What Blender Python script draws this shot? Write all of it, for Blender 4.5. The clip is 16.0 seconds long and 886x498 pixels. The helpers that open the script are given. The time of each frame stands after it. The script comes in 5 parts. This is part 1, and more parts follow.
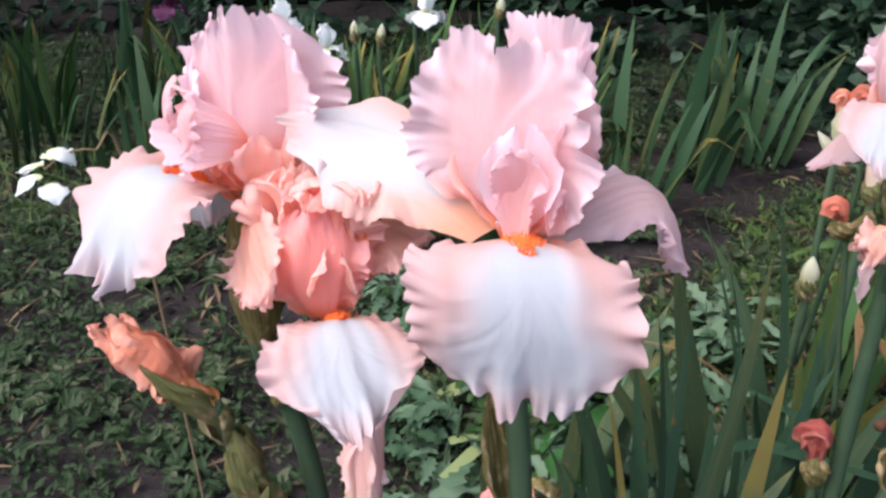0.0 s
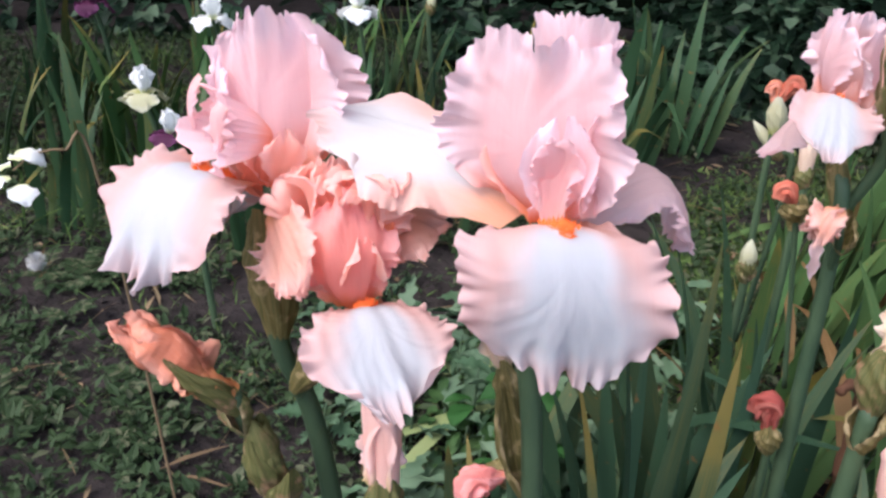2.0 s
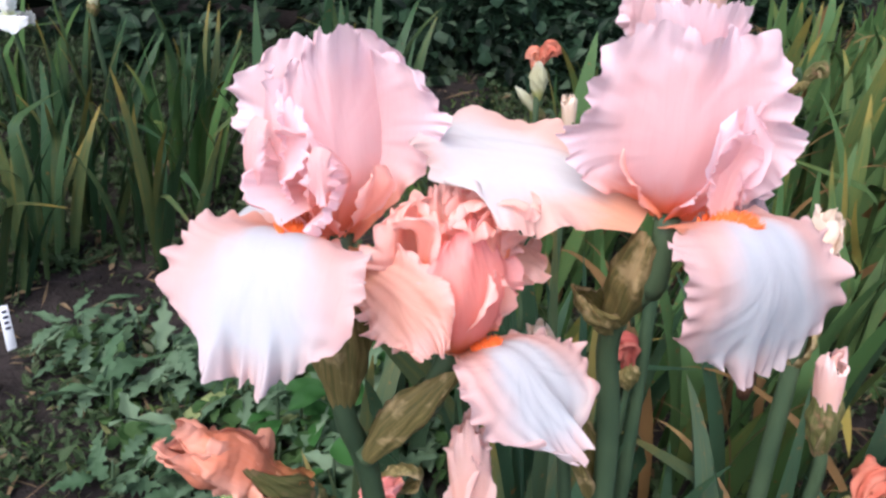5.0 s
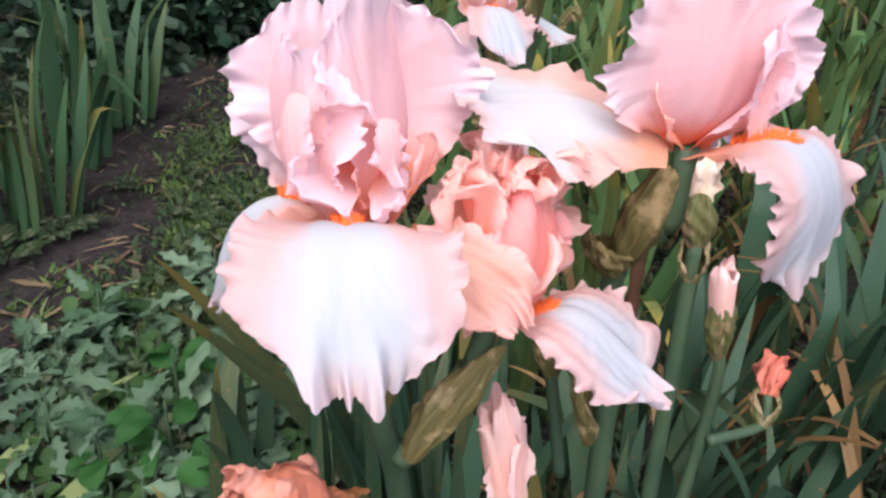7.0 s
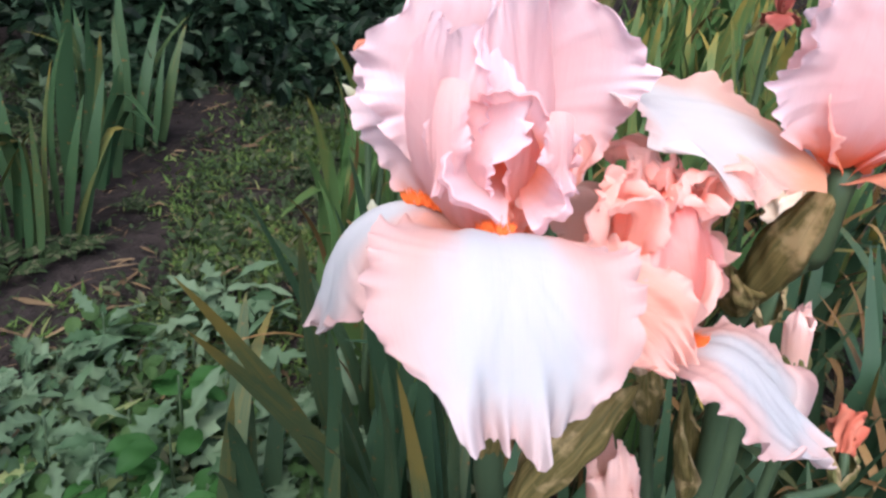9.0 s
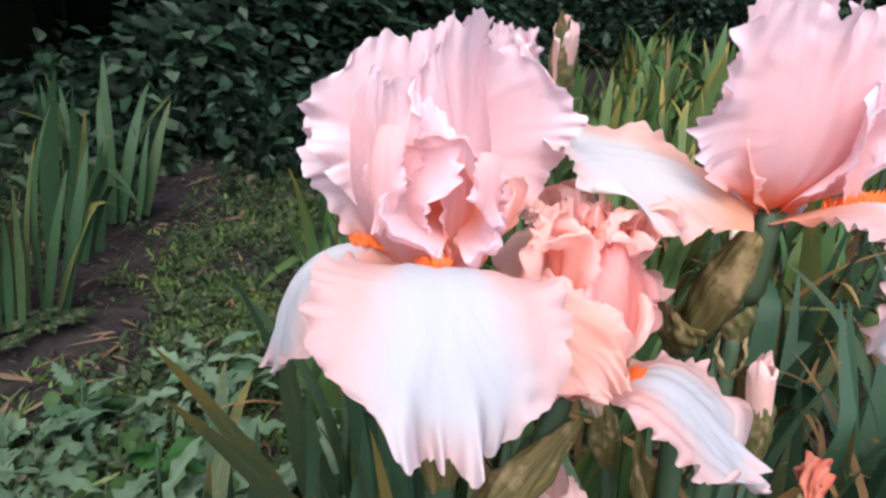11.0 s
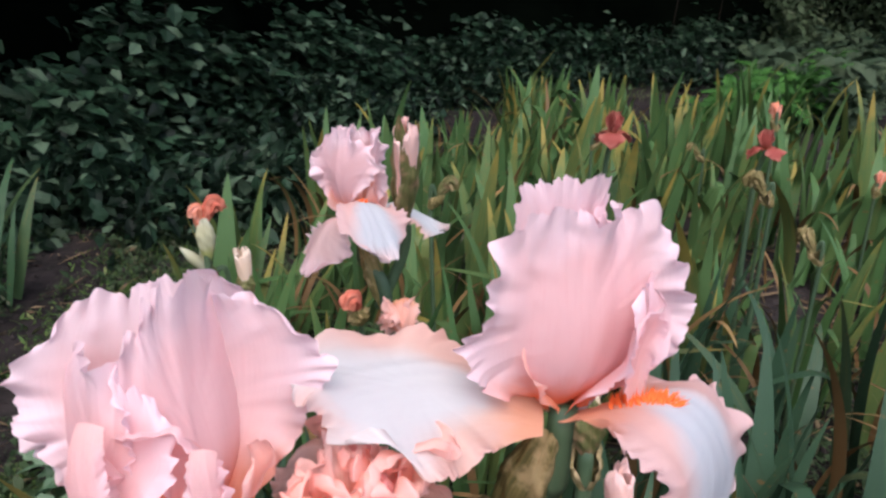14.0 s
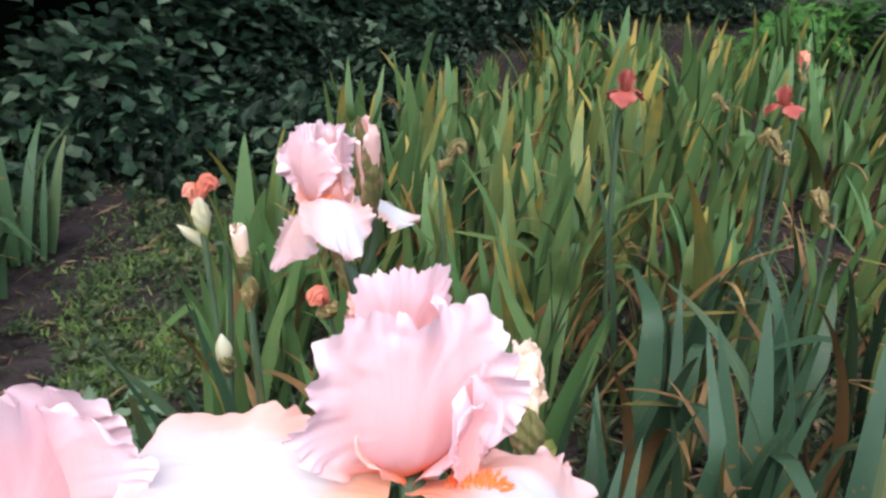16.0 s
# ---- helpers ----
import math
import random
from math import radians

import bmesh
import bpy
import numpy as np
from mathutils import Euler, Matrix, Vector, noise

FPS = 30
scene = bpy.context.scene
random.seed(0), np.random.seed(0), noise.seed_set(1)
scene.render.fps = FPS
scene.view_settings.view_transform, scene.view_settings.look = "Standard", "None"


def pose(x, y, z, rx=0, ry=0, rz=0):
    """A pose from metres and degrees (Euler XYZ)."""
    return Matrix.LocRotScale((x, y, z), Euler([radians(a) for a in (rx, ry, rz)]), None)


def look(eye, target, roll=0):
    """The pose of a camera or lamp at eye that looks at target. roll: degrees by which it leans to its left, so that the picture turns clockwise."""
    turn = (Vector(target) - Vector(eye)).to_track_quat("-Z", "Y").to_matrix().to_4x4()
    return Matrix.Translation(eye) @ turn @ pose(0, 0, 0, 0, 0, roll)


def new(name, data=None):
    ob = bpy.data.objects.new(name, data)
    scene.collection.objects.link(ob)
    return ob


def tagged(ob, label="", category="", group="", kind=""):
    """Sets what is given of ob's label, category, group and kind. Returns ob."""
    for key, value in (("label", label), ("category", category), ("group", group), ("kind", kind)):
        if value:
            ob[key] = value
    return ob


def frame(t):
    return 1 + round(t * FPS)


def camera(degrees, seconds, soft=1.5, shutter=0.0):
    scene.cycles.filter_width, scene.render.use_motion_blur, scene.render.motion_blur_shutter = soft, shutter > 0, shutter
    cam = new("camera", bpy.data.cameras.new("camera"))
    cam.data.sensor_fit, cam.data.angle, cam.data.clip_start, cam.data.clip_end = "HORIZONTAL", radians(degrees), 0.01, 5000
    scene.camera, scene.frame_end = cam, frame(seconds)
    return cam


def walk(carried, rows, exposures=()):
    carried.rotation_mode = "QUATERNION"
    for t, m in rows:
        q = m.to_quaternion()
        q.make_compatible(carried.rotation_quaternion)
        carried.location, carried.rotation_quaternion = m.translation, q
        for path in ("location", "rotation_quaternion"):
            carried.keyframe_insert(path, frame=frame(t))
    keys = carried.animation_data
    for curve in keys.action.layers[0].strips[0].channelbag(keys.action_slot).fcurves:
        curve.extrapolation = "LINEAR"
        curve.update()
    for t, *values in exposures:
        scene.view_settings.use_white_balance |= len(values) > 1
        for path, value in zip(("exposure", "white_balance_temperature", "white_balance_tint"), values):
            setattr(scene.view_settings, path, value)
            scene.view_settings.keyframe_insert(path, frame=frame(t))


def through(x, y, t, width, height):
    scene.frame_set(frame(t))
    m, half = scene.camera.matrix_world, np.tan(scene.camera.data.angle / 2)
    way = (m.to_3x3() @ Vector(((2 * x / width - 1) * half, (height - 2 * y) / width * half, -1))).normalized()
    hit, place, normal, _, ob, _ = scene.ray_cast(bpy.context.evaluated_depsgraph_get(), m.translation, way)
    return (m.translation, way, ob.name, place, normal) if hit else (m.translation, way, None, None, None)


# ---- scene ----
cam = camera(56.0, 16.0, soft=2.65)
PATH = [
    (0, (0.0577, 0.0541, 0.9995), (0.0033, 0.9470, 0.5525), -0.57),
    (0.5, (0.0582, 0.0579, 0.9971), (0.0113, 0.9516, 0.5510), -0.41),
    (1, (0.0473, 0.0572, 0.9995), (0.0222, 0.9505, 0.5508), -0.19),
    (1.5, (0.0162, 0.0447, 1.0050), (0.0325, 0.9363, 0.5525), 0.71),
    (2, (0.0164, 0.0356, 1.0050), (0.0515, 0.9266, 0.5524), 0.37),
    (2.5, (0.0073, 0.0184, 1.0138), (0.0652, 0.9082, 0.5610), -0.15),
    (3, (-0.0061, 0.0143, 1.0220), (0.0804, 0.9015, 0.5689), -0.72),
    (3.5, (-0.0293, 0.0319, 0.9984), (0.0997, 0.9243, 0.5660), -0.48),
    (4, (-0.0735, 0.0670, 0.9974), (0.1426, 0.9429, 0.5661), 0.42),
    (4.5, (-0.1036, 0.0985, 1.0100), (0.2012, 0.9391, 0.5623), -0.16),
    (5, (-0.1431, 0.1160, 1.0048), (0.2599, 0.9019, 0.5357), 0.40),
    (7.5, (-0.2222, 0.2289, 0.9790), (0.4304, 0.8076, 0.4898), 0.31),
    (8, (-0.2279, 0.2518, 0.9667), (0.4286, 0.8391, 0.4933), 1.92),
    (10.5, (-0.2188, 0.2376, 0.9654), (0.4398, 0.8693, 0.5567), 1.55),
    (11, (-0.2285, 0.2293, 0.9637), (0.4583, 0.8525, 0.5896), 1.75),
    (11.5, (-0.2202, 0.2325, 0.9750), (0.4834, 0.8411, 0.6082), 0.04),
    (12, (-0.2047, 0.2296, 0.9950), (0.5178, 0.8296, 0.6514), 0.20),
    (12.5, (-0.1916, 0.2278, 0.9966), (0.5462, 0.8178, 0.6686), 0.15),
    (13, (-0.1898, 0.2273, 1.0013), (0.5606, 0.7988, 0.6692), 0.51),
    (13.5, (-0.1781, 0.2282, 1.0002), (0.5818, 0.7856, 0.6657), 0.09),
    (14, (-0.1662, 0.2207, 1.0146), (0.6023, 0.7669, 0.6812), -0.34),
    (14.5, (-0.1476, 0.2165, 1.0231), (0.6292, 0.7551, 0.6968), -0.79),
    (15, (-0.1368, 0.2132, 1.0295), (0.6394, 0.7542, 0.7057), -1.19),
    (15.5, (-0.1249, 0.1957, 1.0449), (0.6310, 0.7489, 0.6947), -1.78),
    (16, (-0.1159, 0.1707, 1.0646), (0.5985, 0.7429, 0.6617), -1.86),
]
walk(cam, [(t, look(eye, target, roll)) for t, eye, target, roll in PATH], [(0, 1.4, 5900, 13), (8, 1.34, 5900, 13), (11, 1.28, 5900, 13), (12, 1.15, 5900, 13), (13, 1.10, 5900, 13), (14, 1.10, 5900, 13), (15, 1.43, 5900, 13), (16, 1.58, 5900, 13)])

# ---- world and light ----
SUN_ELEV, SUN_AZ = 58.0, 218.0   # degrees; azimuth from +x, anticlockwise
world = bpy.data.worlds.new("overcast_sky")
scene.world = world
world.use_nodes = True
wn = world.node_tree.nodes
sky = wn.new("ShaderNodeTexSky")
sky.sky_type = "NISHITA"
sky.sun_disc = False
sky.sun_elevation = radians(SUN_ELEV)
sky.sun_rotation = radians(90 - SUN_AZ)
sky.air_density, sky.dust_density, sky.ozone_density = 1.0, 4.0, 0.6
wn["Background"].inputs["Strength"].default_value = 0.15
world.node_tree.links.new(sky.outputs[0], wn["Background"].inputs["Color"])
sun = new("sun", bpy.data.lights.new("sun", "SUN"))
sun.data.energy, sun.data.angle, sun.data.color = 0.8, radians(60), (1.0, 0.97, 0.94)
sd = Vector((math.cos(radians(SUN_ELEV)) * math.cos(radians(SUN_AZ)), math.cos(radians(SUN_ELEV)) * math.sin(radians(SUN_AZ)), math.sin(radians(SUN_ELEV))))
sun.matrix_world = look(sd * 30, (0, 0, 0))

# ---- materials ----
class Mat:
    """A small builder for node materials."""

    def __init__(self, name):
        self.m = bpy.data.materials.new(name)
        self.m.use_nodes = True
        self.t = self.m.node_tree
        self.b = self.t.nodes["Principled BSDF"]
        self.out = self.t.nodes["Material Output"]

    def n(self, kind, **kw):
        node = self.t.nodes.new(kind)
        for k, v in kw.items():
            node.inputs[k].default_value = v
        return node

    def link(self, a, b):
        self.t.links.new(a, b)
        return self

    def math(self, op, a, b=0.0, c=0.0):
        node = self.t.nodes.new("ShaderNodeMath")
        node.operation = op
        for i, v in enumerate((a, b, c)):
            if isinstance(v, (int, float)):
                node.inputs[i].default_value = v
            else:
                self.link(v, node.inputs[i])
        return node.outputs[0]

    def step(self, x, lo, hi):
        node = self.t.nodes.new("ShaderNodeMapRange")
        node.interpolation_type = "SMOOTHSTEP"
        for i, v in enumerate((x, lo, hi, 0.0, 1.0)):
            if isinstance(v, (int, float)):
                node.inputs[i].default_value = v
            else:
                self.link(v, node.inputs[i])
        return node.outputs[0]

    def mix(self, f, a, b):
        node = self.t.nodes.new("ShaderNodeMix")
        node.data_type = "RGBA"
        for i, v in ((0, f), (6, a), (7, b)):
            if isinstance(v, (int, float)):
                node.inputs[i].default_value = v
            elif isinstance(v, tuple):
                node.inputs[i].default_value = (*v, 1.0)
            else:
                self.link(v, node.inputs[i])
        return node.outputs[2]

    def uv(self):
        tc = self.n("ShaderNodeTexCoord")
        sp = self.n("ShaderNodeSeparateXYZ")
        self.link(tc.outputs["UV"], sp.inputs[0])
        return tc.outputs["UV"], sp.outputs[0], sp.outputs[1]

    def noise(self, scale, detail=4.0, vec=None, rough=0.55, stretch=None):
        tex = self.n("ShaderNodeTexNoise", Scale=scale, Detail=detail, Roughness=rough)
        if vec is None:
            vec = self.n("ShaderNodeTexCoord").outputs["Object"]
        if stretch:
            mp = self.n("ShaderNodeMapping")
            mp.inputs["Scale"].default_value = stretch
            self.link(vec, mp.inputs["Vector"])
            vec = mp.outputs[0]
        self.link(vec, tex.inputs["Vector"])
        return tex.outputs["Fac"]

    def bump(self, h, strength=0.3, dist=0.002):
        bp = self.n("ShaderNodeBump", Strength=strength, Distance=dist)
        self.link(h, bp.inputs["Height"])
        self.link(bp.outputs[0], self.b.inputs["Normal"])
        return bp.outputs[0]

    def finish(self, colour, rough=0.6, spec=0.3, through=0.0, tint=None):
        if isinstance(colour, tuple):
            self.b.inputs["Base Color"].default_value = (*colour, 1)
        else:
            self.link(colour, self.b.inputs["Base Color"])
        self.b.inputs["Roughness"].default_value = rough
        self.b.inputs["Specular IOR Level"].default_value = spec
        if through:
            tr = self.n("ShaderNodeBsdfTranslucent")
            if tint is None:
                tint = colour
            if isinstance(tint, tuple):
                tr.inputs["Color"].default_value = (*tint, 1)
            else:
                self.link(tint, tr.inputs["Color"])
            if self.b.inputs["Normal"].links:
                self.link(self.b.inputs["Normal"].links[0].from_socket, tr.inputs["Normal"])
            mx = self.n("ShaderNodeMixShader", Fac=through)
            self.link(self.b.outputs[0], mx.inputs[1])
            self.link(tr.outputs[0], mx.inputs[2])
            self.link(mx.outputs[0], self.out.inputs["Surface"])
        return self.m


def petal_material(name, base, body, edge, patch=None, patch_at=(0.30, 0.80, 0.62), base_to=0.32, through=0.35):
    """Petal: colour at the base, over the body and at the rim, with an optional pale patch and fine radiating veins."""
    M = Mat(name)
    uv, u, v = M.uv()
    side = M.math("ABSOLUTE", M.math("MULTIPLY_ADD", u, 2.0, -1.0))
    blot = M.noise(5.0, 3.0, uv)
    fine = M.noise(3.0, 5.0, uv, 0.6, (26.0, 1.6, 1.0))
    w = M.math("MULTIPLY_ADD", blot, 0.30, -0.15)
    rim = M.math("MAXIMUM", M.step(M.math("ADD", side, w), 0.45, 1.0), M.step(M.math("ADD", v, w), 0.72, 1.0))
    col = M.mix(rim, body, edge)
    if patch:
        lo, hi, half = patch_at
        broad = M.math("MULTIPLY_ADD", v, 1.35, 0.02)
        inside = M.math("SUBTRACT", 1.0, M.step(M.math("DIVIDE", M.math("ADD", side, M.math("MULTIPLY", w, 0.9)), broad), half * 0.42, half * 1.1))
        along = M.math("MULTIPLY", M.step(M.math("ADD", v, M.math("MULTIPLY", fine, 0.08)), lo, lo + 0.18), M.math("SUBTRACT", 1.0, M.step(M.math("ADD", v, w), hi - 0.16, hi + 0.12)))
        col = M.mix(M.math("MULTIPLY", inside, along), col, patch)
    root = M.math("SUBTRACT", 1.0, M.step(M.math("ADD", v, M.math("MULTIPLY", w, 0.6)), base_to * 0.25, base_to))
    col = M.mix(root, col, base)
    vein = M.step(fine, 0.48, 0.72)
    hs = M.n("ShaderNodeHueSaturation", Saturation=1.22, Value=0.95)
    M.link(col, hs.inputs["Color"])
    col = M.mix(M.math("MULTIPLY", vein, 0.3), col, hs.outputs[0])
    M.bump(M.math("ADD", fine, M.math("MULTIPLY", blot, 0.6)), 0.12, 0.001)
    return M.finish(col, 0.62, 0.22, through)


PINK = petal_material("pink_standard", (0.88, 0.25, 0.12), (0.875, 0.555, 0.55), (0.895, 0.675, 0.705), base_to=0.32, through=0.46)
PINKDEEP = petal_material("pink_standard_coral_throat", (0.90, 0.37, 0.235), (0.875, 0.58, 0.575), (0.895, 0.69, 0.72), base_to=0.48, through=0.46)
FALL = petal_material("white_and_pink_fall", (0.76, 0.33, 0.205), (0.67, 0.405, 0.355), (0.67, 0.445, 0.42), (0.53, 0.54, 0.56), (0.27, 0.98, 0.84), 0.38)
BRIDGE = petal_material("cream_white_fall", (0.74, 0.37, 0.24), (0.70, 0.48, 0.40), (0.70, 0.44, 0.37), (0.64, 0.63, 0.62), (0.16, 0.98, 1.10), 0.28)
FLAP = petal_material("pale_pink_flap", (0.90, 0.62, 0.58), (0.90, 0.63, 0.61), (0.91, 0.68, 0.70), through=0.62)
SALMON = petal_material("salmon_standard", (0.84, 0.30, 0.13), (0.90, 0.35, 0.30), (0.93, 0.47, 0.44), base_to=0.4, through=0.45)
PEACH = petal_material("peach_fall", (0.78, 0.38, 0.21), (0.80, 0.44, 0.34), (0.85, 0.54, 0.47), base_to=0.45, through=0.45)
CORAL = petal_material("coral_style", (0.95, 0.36, 0.18), (0.97, 0.53, 0.42), (0.97, 0.64, 0.57), base_to=0.45, through=0.55)
BUDPINK = petal_material("bud_pink", (0.62, 0.46, 0.20), (0.92, 0.56, 0.46), (0.94, 0.64, 0.58), base_to=0.55, through=0.35)
WITHERED = petal_material("withered_coral", (0.46, 0.20, 0.08), (0.60, 0.205, 0.12), (0.70, 0.33, 0.24), base_to=0.5, through=0.2)
CREAMPEACH = petal_material("cream_peach_petal", (0.60, 0.46, 0.24), (0.80, 0.60, 0.44), (0.84, 0.68, 0.55), base_to=0.4, through=0.35)
WHITE = petal_material("white_petal", (0.75, 0.78, 0.45), (0.86, 0.87, 0.84), (0.88, 0.88, 0.86), base_to=0.35)
CREAM = petal_material("cream_petal", (0.42, 0.42, 0.14), (0.54, 0.52, 0.32), (0.58, 0.57, 0.42), base_to=0.4)
PURPLE = petal_material("dark_purple_petal", (0.10, 0.03, 0.06), (0.07, 0.012, 0.045), (0.12, 0.03, 0.09))
CORALRED = petal_material("coral_red_petal", (0.42, 0.13, 0.06), (0.52, 0.13, 0.08), (0.58, 0.20, 0.13), through=0.2)
REDPET = petal_material("brick_red_petal", (0.28, 0.07, 0.03), (0.30, 0.065, 0.05), (0.38, 0.12, 0.09), through=0.2)


def beard_material():
    M = Mat("orange_beard")
    f = M.noise(900, 2)
    return M.finish(M.mix(f, (0.86, 0.10, 0.012), (0.92, 0.22, 0.05)), 0.7, 0.2)


BEARD = beard_material()


def leaf_material(name, a, b, tip, dry=0.0):
    """Sword leaf: blue-green body with fine lines along it, yellowing tips."""
    M = Mat(name)
    uv, u, v = M.uv()
    info = M.n("ShaderNodeObjectInfo")
    rnd = info.outputs["Random"]
    lines = M.noise(2.0, 4.0, uv, 0.6, (30.0, 0.8, 1.0))
    blot = M.noise(9.0, 4.0)
    col = M.mix(lines, a, b)
    col = M.mix(M.math("MULTIPLY", M.math("POWER", rnd, 3.5), 0.5), col, M.mix(blot, b, tip))
    streak = M.noise(1.6, 3.0, uv, 0.6, (7.0, 2.2, 1.0))
    old = M.step(M.math("MULTIPLY_ADD", rnd, 0.32, M.math("MULTIPLY_ADD", v, 0.16, streak)), 0.84, 1.04)
    col = M.mix(M.math("MULTIPLY", old, 0.5), col, tip)
    wornat = M.math("MULTIPLY_ADD", M.math("POWER", rnd, 2.0), -0.6, 1.24 - dry)
    worn = M.step(M.math("ADD", v, M.math("MULTIPLY_ADD", blot, 0.5, -0.25)), wornat, M.math("ADD", wornat, 0.22))
    col = M.mix(worn, col, tip)
    spots = M.step(M.noise(34.0, 2.0), 0.66, 0.74)
    col = M.mix(M.math("MULTIPLY", spots, 0.7), col, (0.20, 0.10, 0.03))
    M.bump(lines, 0.4, 0.0008)
    return M.finish(col, 0.5, 0.22, 0.22)


SWORD = leaf_material("iris_leaf", (0.020, 0.052, 0.027), (0.048, 0.094, 0.048), (0.16, 0.13, 0.035))
SWORD_FAR = leaf_material("iris_leaf_yellowing", (0.044, 0.108, 0.034), (0.095, 0.178, 0.054), (0.28, 0.22, 0.05), 0.12)

SWORD_MID = leaf_material("green_iris_leaf", (0.024, 0.062, 0.027), (0.052, 0.108, 0.044), (0.22, 0.17, 0.04), 0.05)
SWORD_BED = leaf_material("broad_iris_leaf", (0.044, 0.100, 0.034), (0.096, 0.166, 0.052), (0.27, 0.22, 0.05), 0.07)


def plain(name, a, b, scale=60.0, rough=0.6, spec=0.25, through=0.0, bump=0.4, dist=0.001, stretch=None):
    M = Mat(name)
    f = M.noise(scale, 5.0, stretch=stretch)
    g = M.noise(scale * 0.17, 3.0)
    k = M.math("MULTIPLY_ADD", g, 0.6, M.math("MULTIPLY", f, 0.5))
    col = M.mix(M.step(k, 0.3, 0.8), a, b)
    M.bump(f, bump, dist)
    return M.finish(col, rough, spec, through)


STEM = plain("green_stem", (0.032, 0.060, 0.032), (0.066, 0.100, 0.050), 70, 0.5, 0.22, stretch=(1, 1, 0.15))


def bract_material(name, a, b, dry):
    """Papery bract with lengthwise veins, stained dry patches and thin pale edges."""
    M = Mat(name)
    uv, u, v = M.uv()
    lines = M.noise(2.0, 4.0, uv, 0.65, (24.0, 1.0, 1.0))
    blot = M.noise(240.0, 5.0)
    big = M.noise(70.0, 3.0)
    col = M.mix(M.step(lines, 0.35, 0.7), a, b)
    col = M.mix(M.step(M.math("ADD", big, M.math("MULTIPLY", blot, 0.45)), 0.72, 0.95), col, dry)
    edge = M.step(M.math("ABSOLUTE", M.math("MULTIPLY_ADD", u, 2.0, -1.0)), 0.82, 1.0)
    col = M.mix(M.math("MULTIPLY", edge, 0.6), col, (0.42, 0.30, 0.17))
    M.bump(M.math("ADD", lines, M.math("MULTIPLY", blot, 0.25)), 0.6, 0.0006)
    return M.finish(col, 0.6, 0.25, 0.2)


SPATHE = bract_material("papery_spathe", (0.105, 0.095, 0.030), (0.24, 0.18, 0.066), (0.42, 0.31, 0.15))
SPATHE_GREEN = bract_material("green_spathe", (0.085, 0.092, 0.028), (0.17, 0.155, 0.055), (0.30, 0.18, 0.10))
SOIL = plain("damp_soil", (0.014, 0.012, 0.0115), (0.045, 0.037, 0.035), 26, 0.95, 0.04, 0, 0.9, 0.02)


def foliage(name, a, b, c, rough=0.45, through=0.2, deep=1.0):
    M = Mat(name)
    r = M.n("ShaderNodeNewGeometry").outputs["Random Per Island"]
    f = M.noise(30, 3)
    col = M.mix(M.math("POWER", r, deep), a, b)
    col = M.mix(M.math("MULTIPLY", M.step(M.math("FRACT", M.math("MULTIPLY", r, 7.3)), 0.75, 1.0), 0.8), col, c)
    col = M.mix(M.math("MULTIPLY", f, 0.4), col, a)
    return M.finish(col, rough, 0.12, through)


# Most leaves near black, a few pale: shade and lit tops put into colour.
BRAMBLE = foliage("bramble_leaf_painted_shade", (0.003, 0.008, 0.004), (0.035, 0.073, 0.039), (0.125, 0.182, 0.112), 0.5, 0.12, 2.4)
SHRUB = foliage("grey_green_shrub_leaf", (0.034, 0.054, 0.024), (0.068, 0.092, 0.046), (0.13, 0.15, 0.085), 0.6)
# Near black: deep shade inside the hedge, put into the colour.
SHADE_BLACK = plain("painted_deep_shade", (0.0010, 0.0016, 0.0010), (0.0022, 0.0036, 0.0020), 9, 1.0, 0.0)
WEED = foliage("weed_leaf", (0.024, 0.043, 0.017), (0.050, 0.078, 0.033), (0.14, 0.14, 0.085), 0.6)
GRASSY = foliage("grass_blade", (0.060, 0.112, 0.026), (0.130, 0.192, 0.054), (0.24, 0.23, 0.10), 0.6)
STRAW = foliage("dry_stalk", (0.12, 0.08, 0.045), (0.22, 0.16, 0.09), (0.08, 0.05, 0.03), 0.8, 0.0)
BARK = plain("branch_bark", (0.012, 0.010, 0.008), (0.03, 0.022, 0.016), 40, 0.9, 0.1)
LABEL = plain("white_plastic", (0.70, 0.71, 0.72), (0.80, 0.80, 0.80), 30, 0.4, 0.4)
INK = plain("ink", (0.03, 0.03, 0.05), (0.05, 0.05, 0.07), 30, 0.6)


# ---- building ----
def thing(name, loc, label, category, group="", kind=""):
    ob = new(name)
    ob.location = loc
    ob.empty_display_size = 0.02
    return tagged(ob, label, category, group, kind)


def origin(ob):
    p = Vector((0, 0, 0))
    while ob:
        p += ob.location
        ob = ob.parent
    return p


def link_mesh(name, verts, faces, mat, parent=None, label="", uvs=None, smooth=True):
    """A mesh from vertices in world coordinates, under its parent."""
    o = np.array(origin(parent)) if parent else np.zeros(3)
    me = bpy.data.meshes.new(name)
    me.from_pydata((np.asarray(verts, dtype=float) - o).tolist(), [], faces if isinstance(faces, list) else faces.tolist())
    me.materials.append(mat)
    if smooth:
        me.shade_smooth()
    if uvs is not None:
        layer = me.uv_layers.new(name="UVMap")
        idx = np.zeros(len(me.loops), dtype=np.int32)
        me.loops.foreach_get("vertex_index", idx)
        layer.data.foreach_set("uv", np.asarray(uvs, dtype=np.float32)[idx].ravel())
    ob = new(name, me)
    if parent:
        ob.parent = parent
    if label:
        ob["label"] = label
    return ob


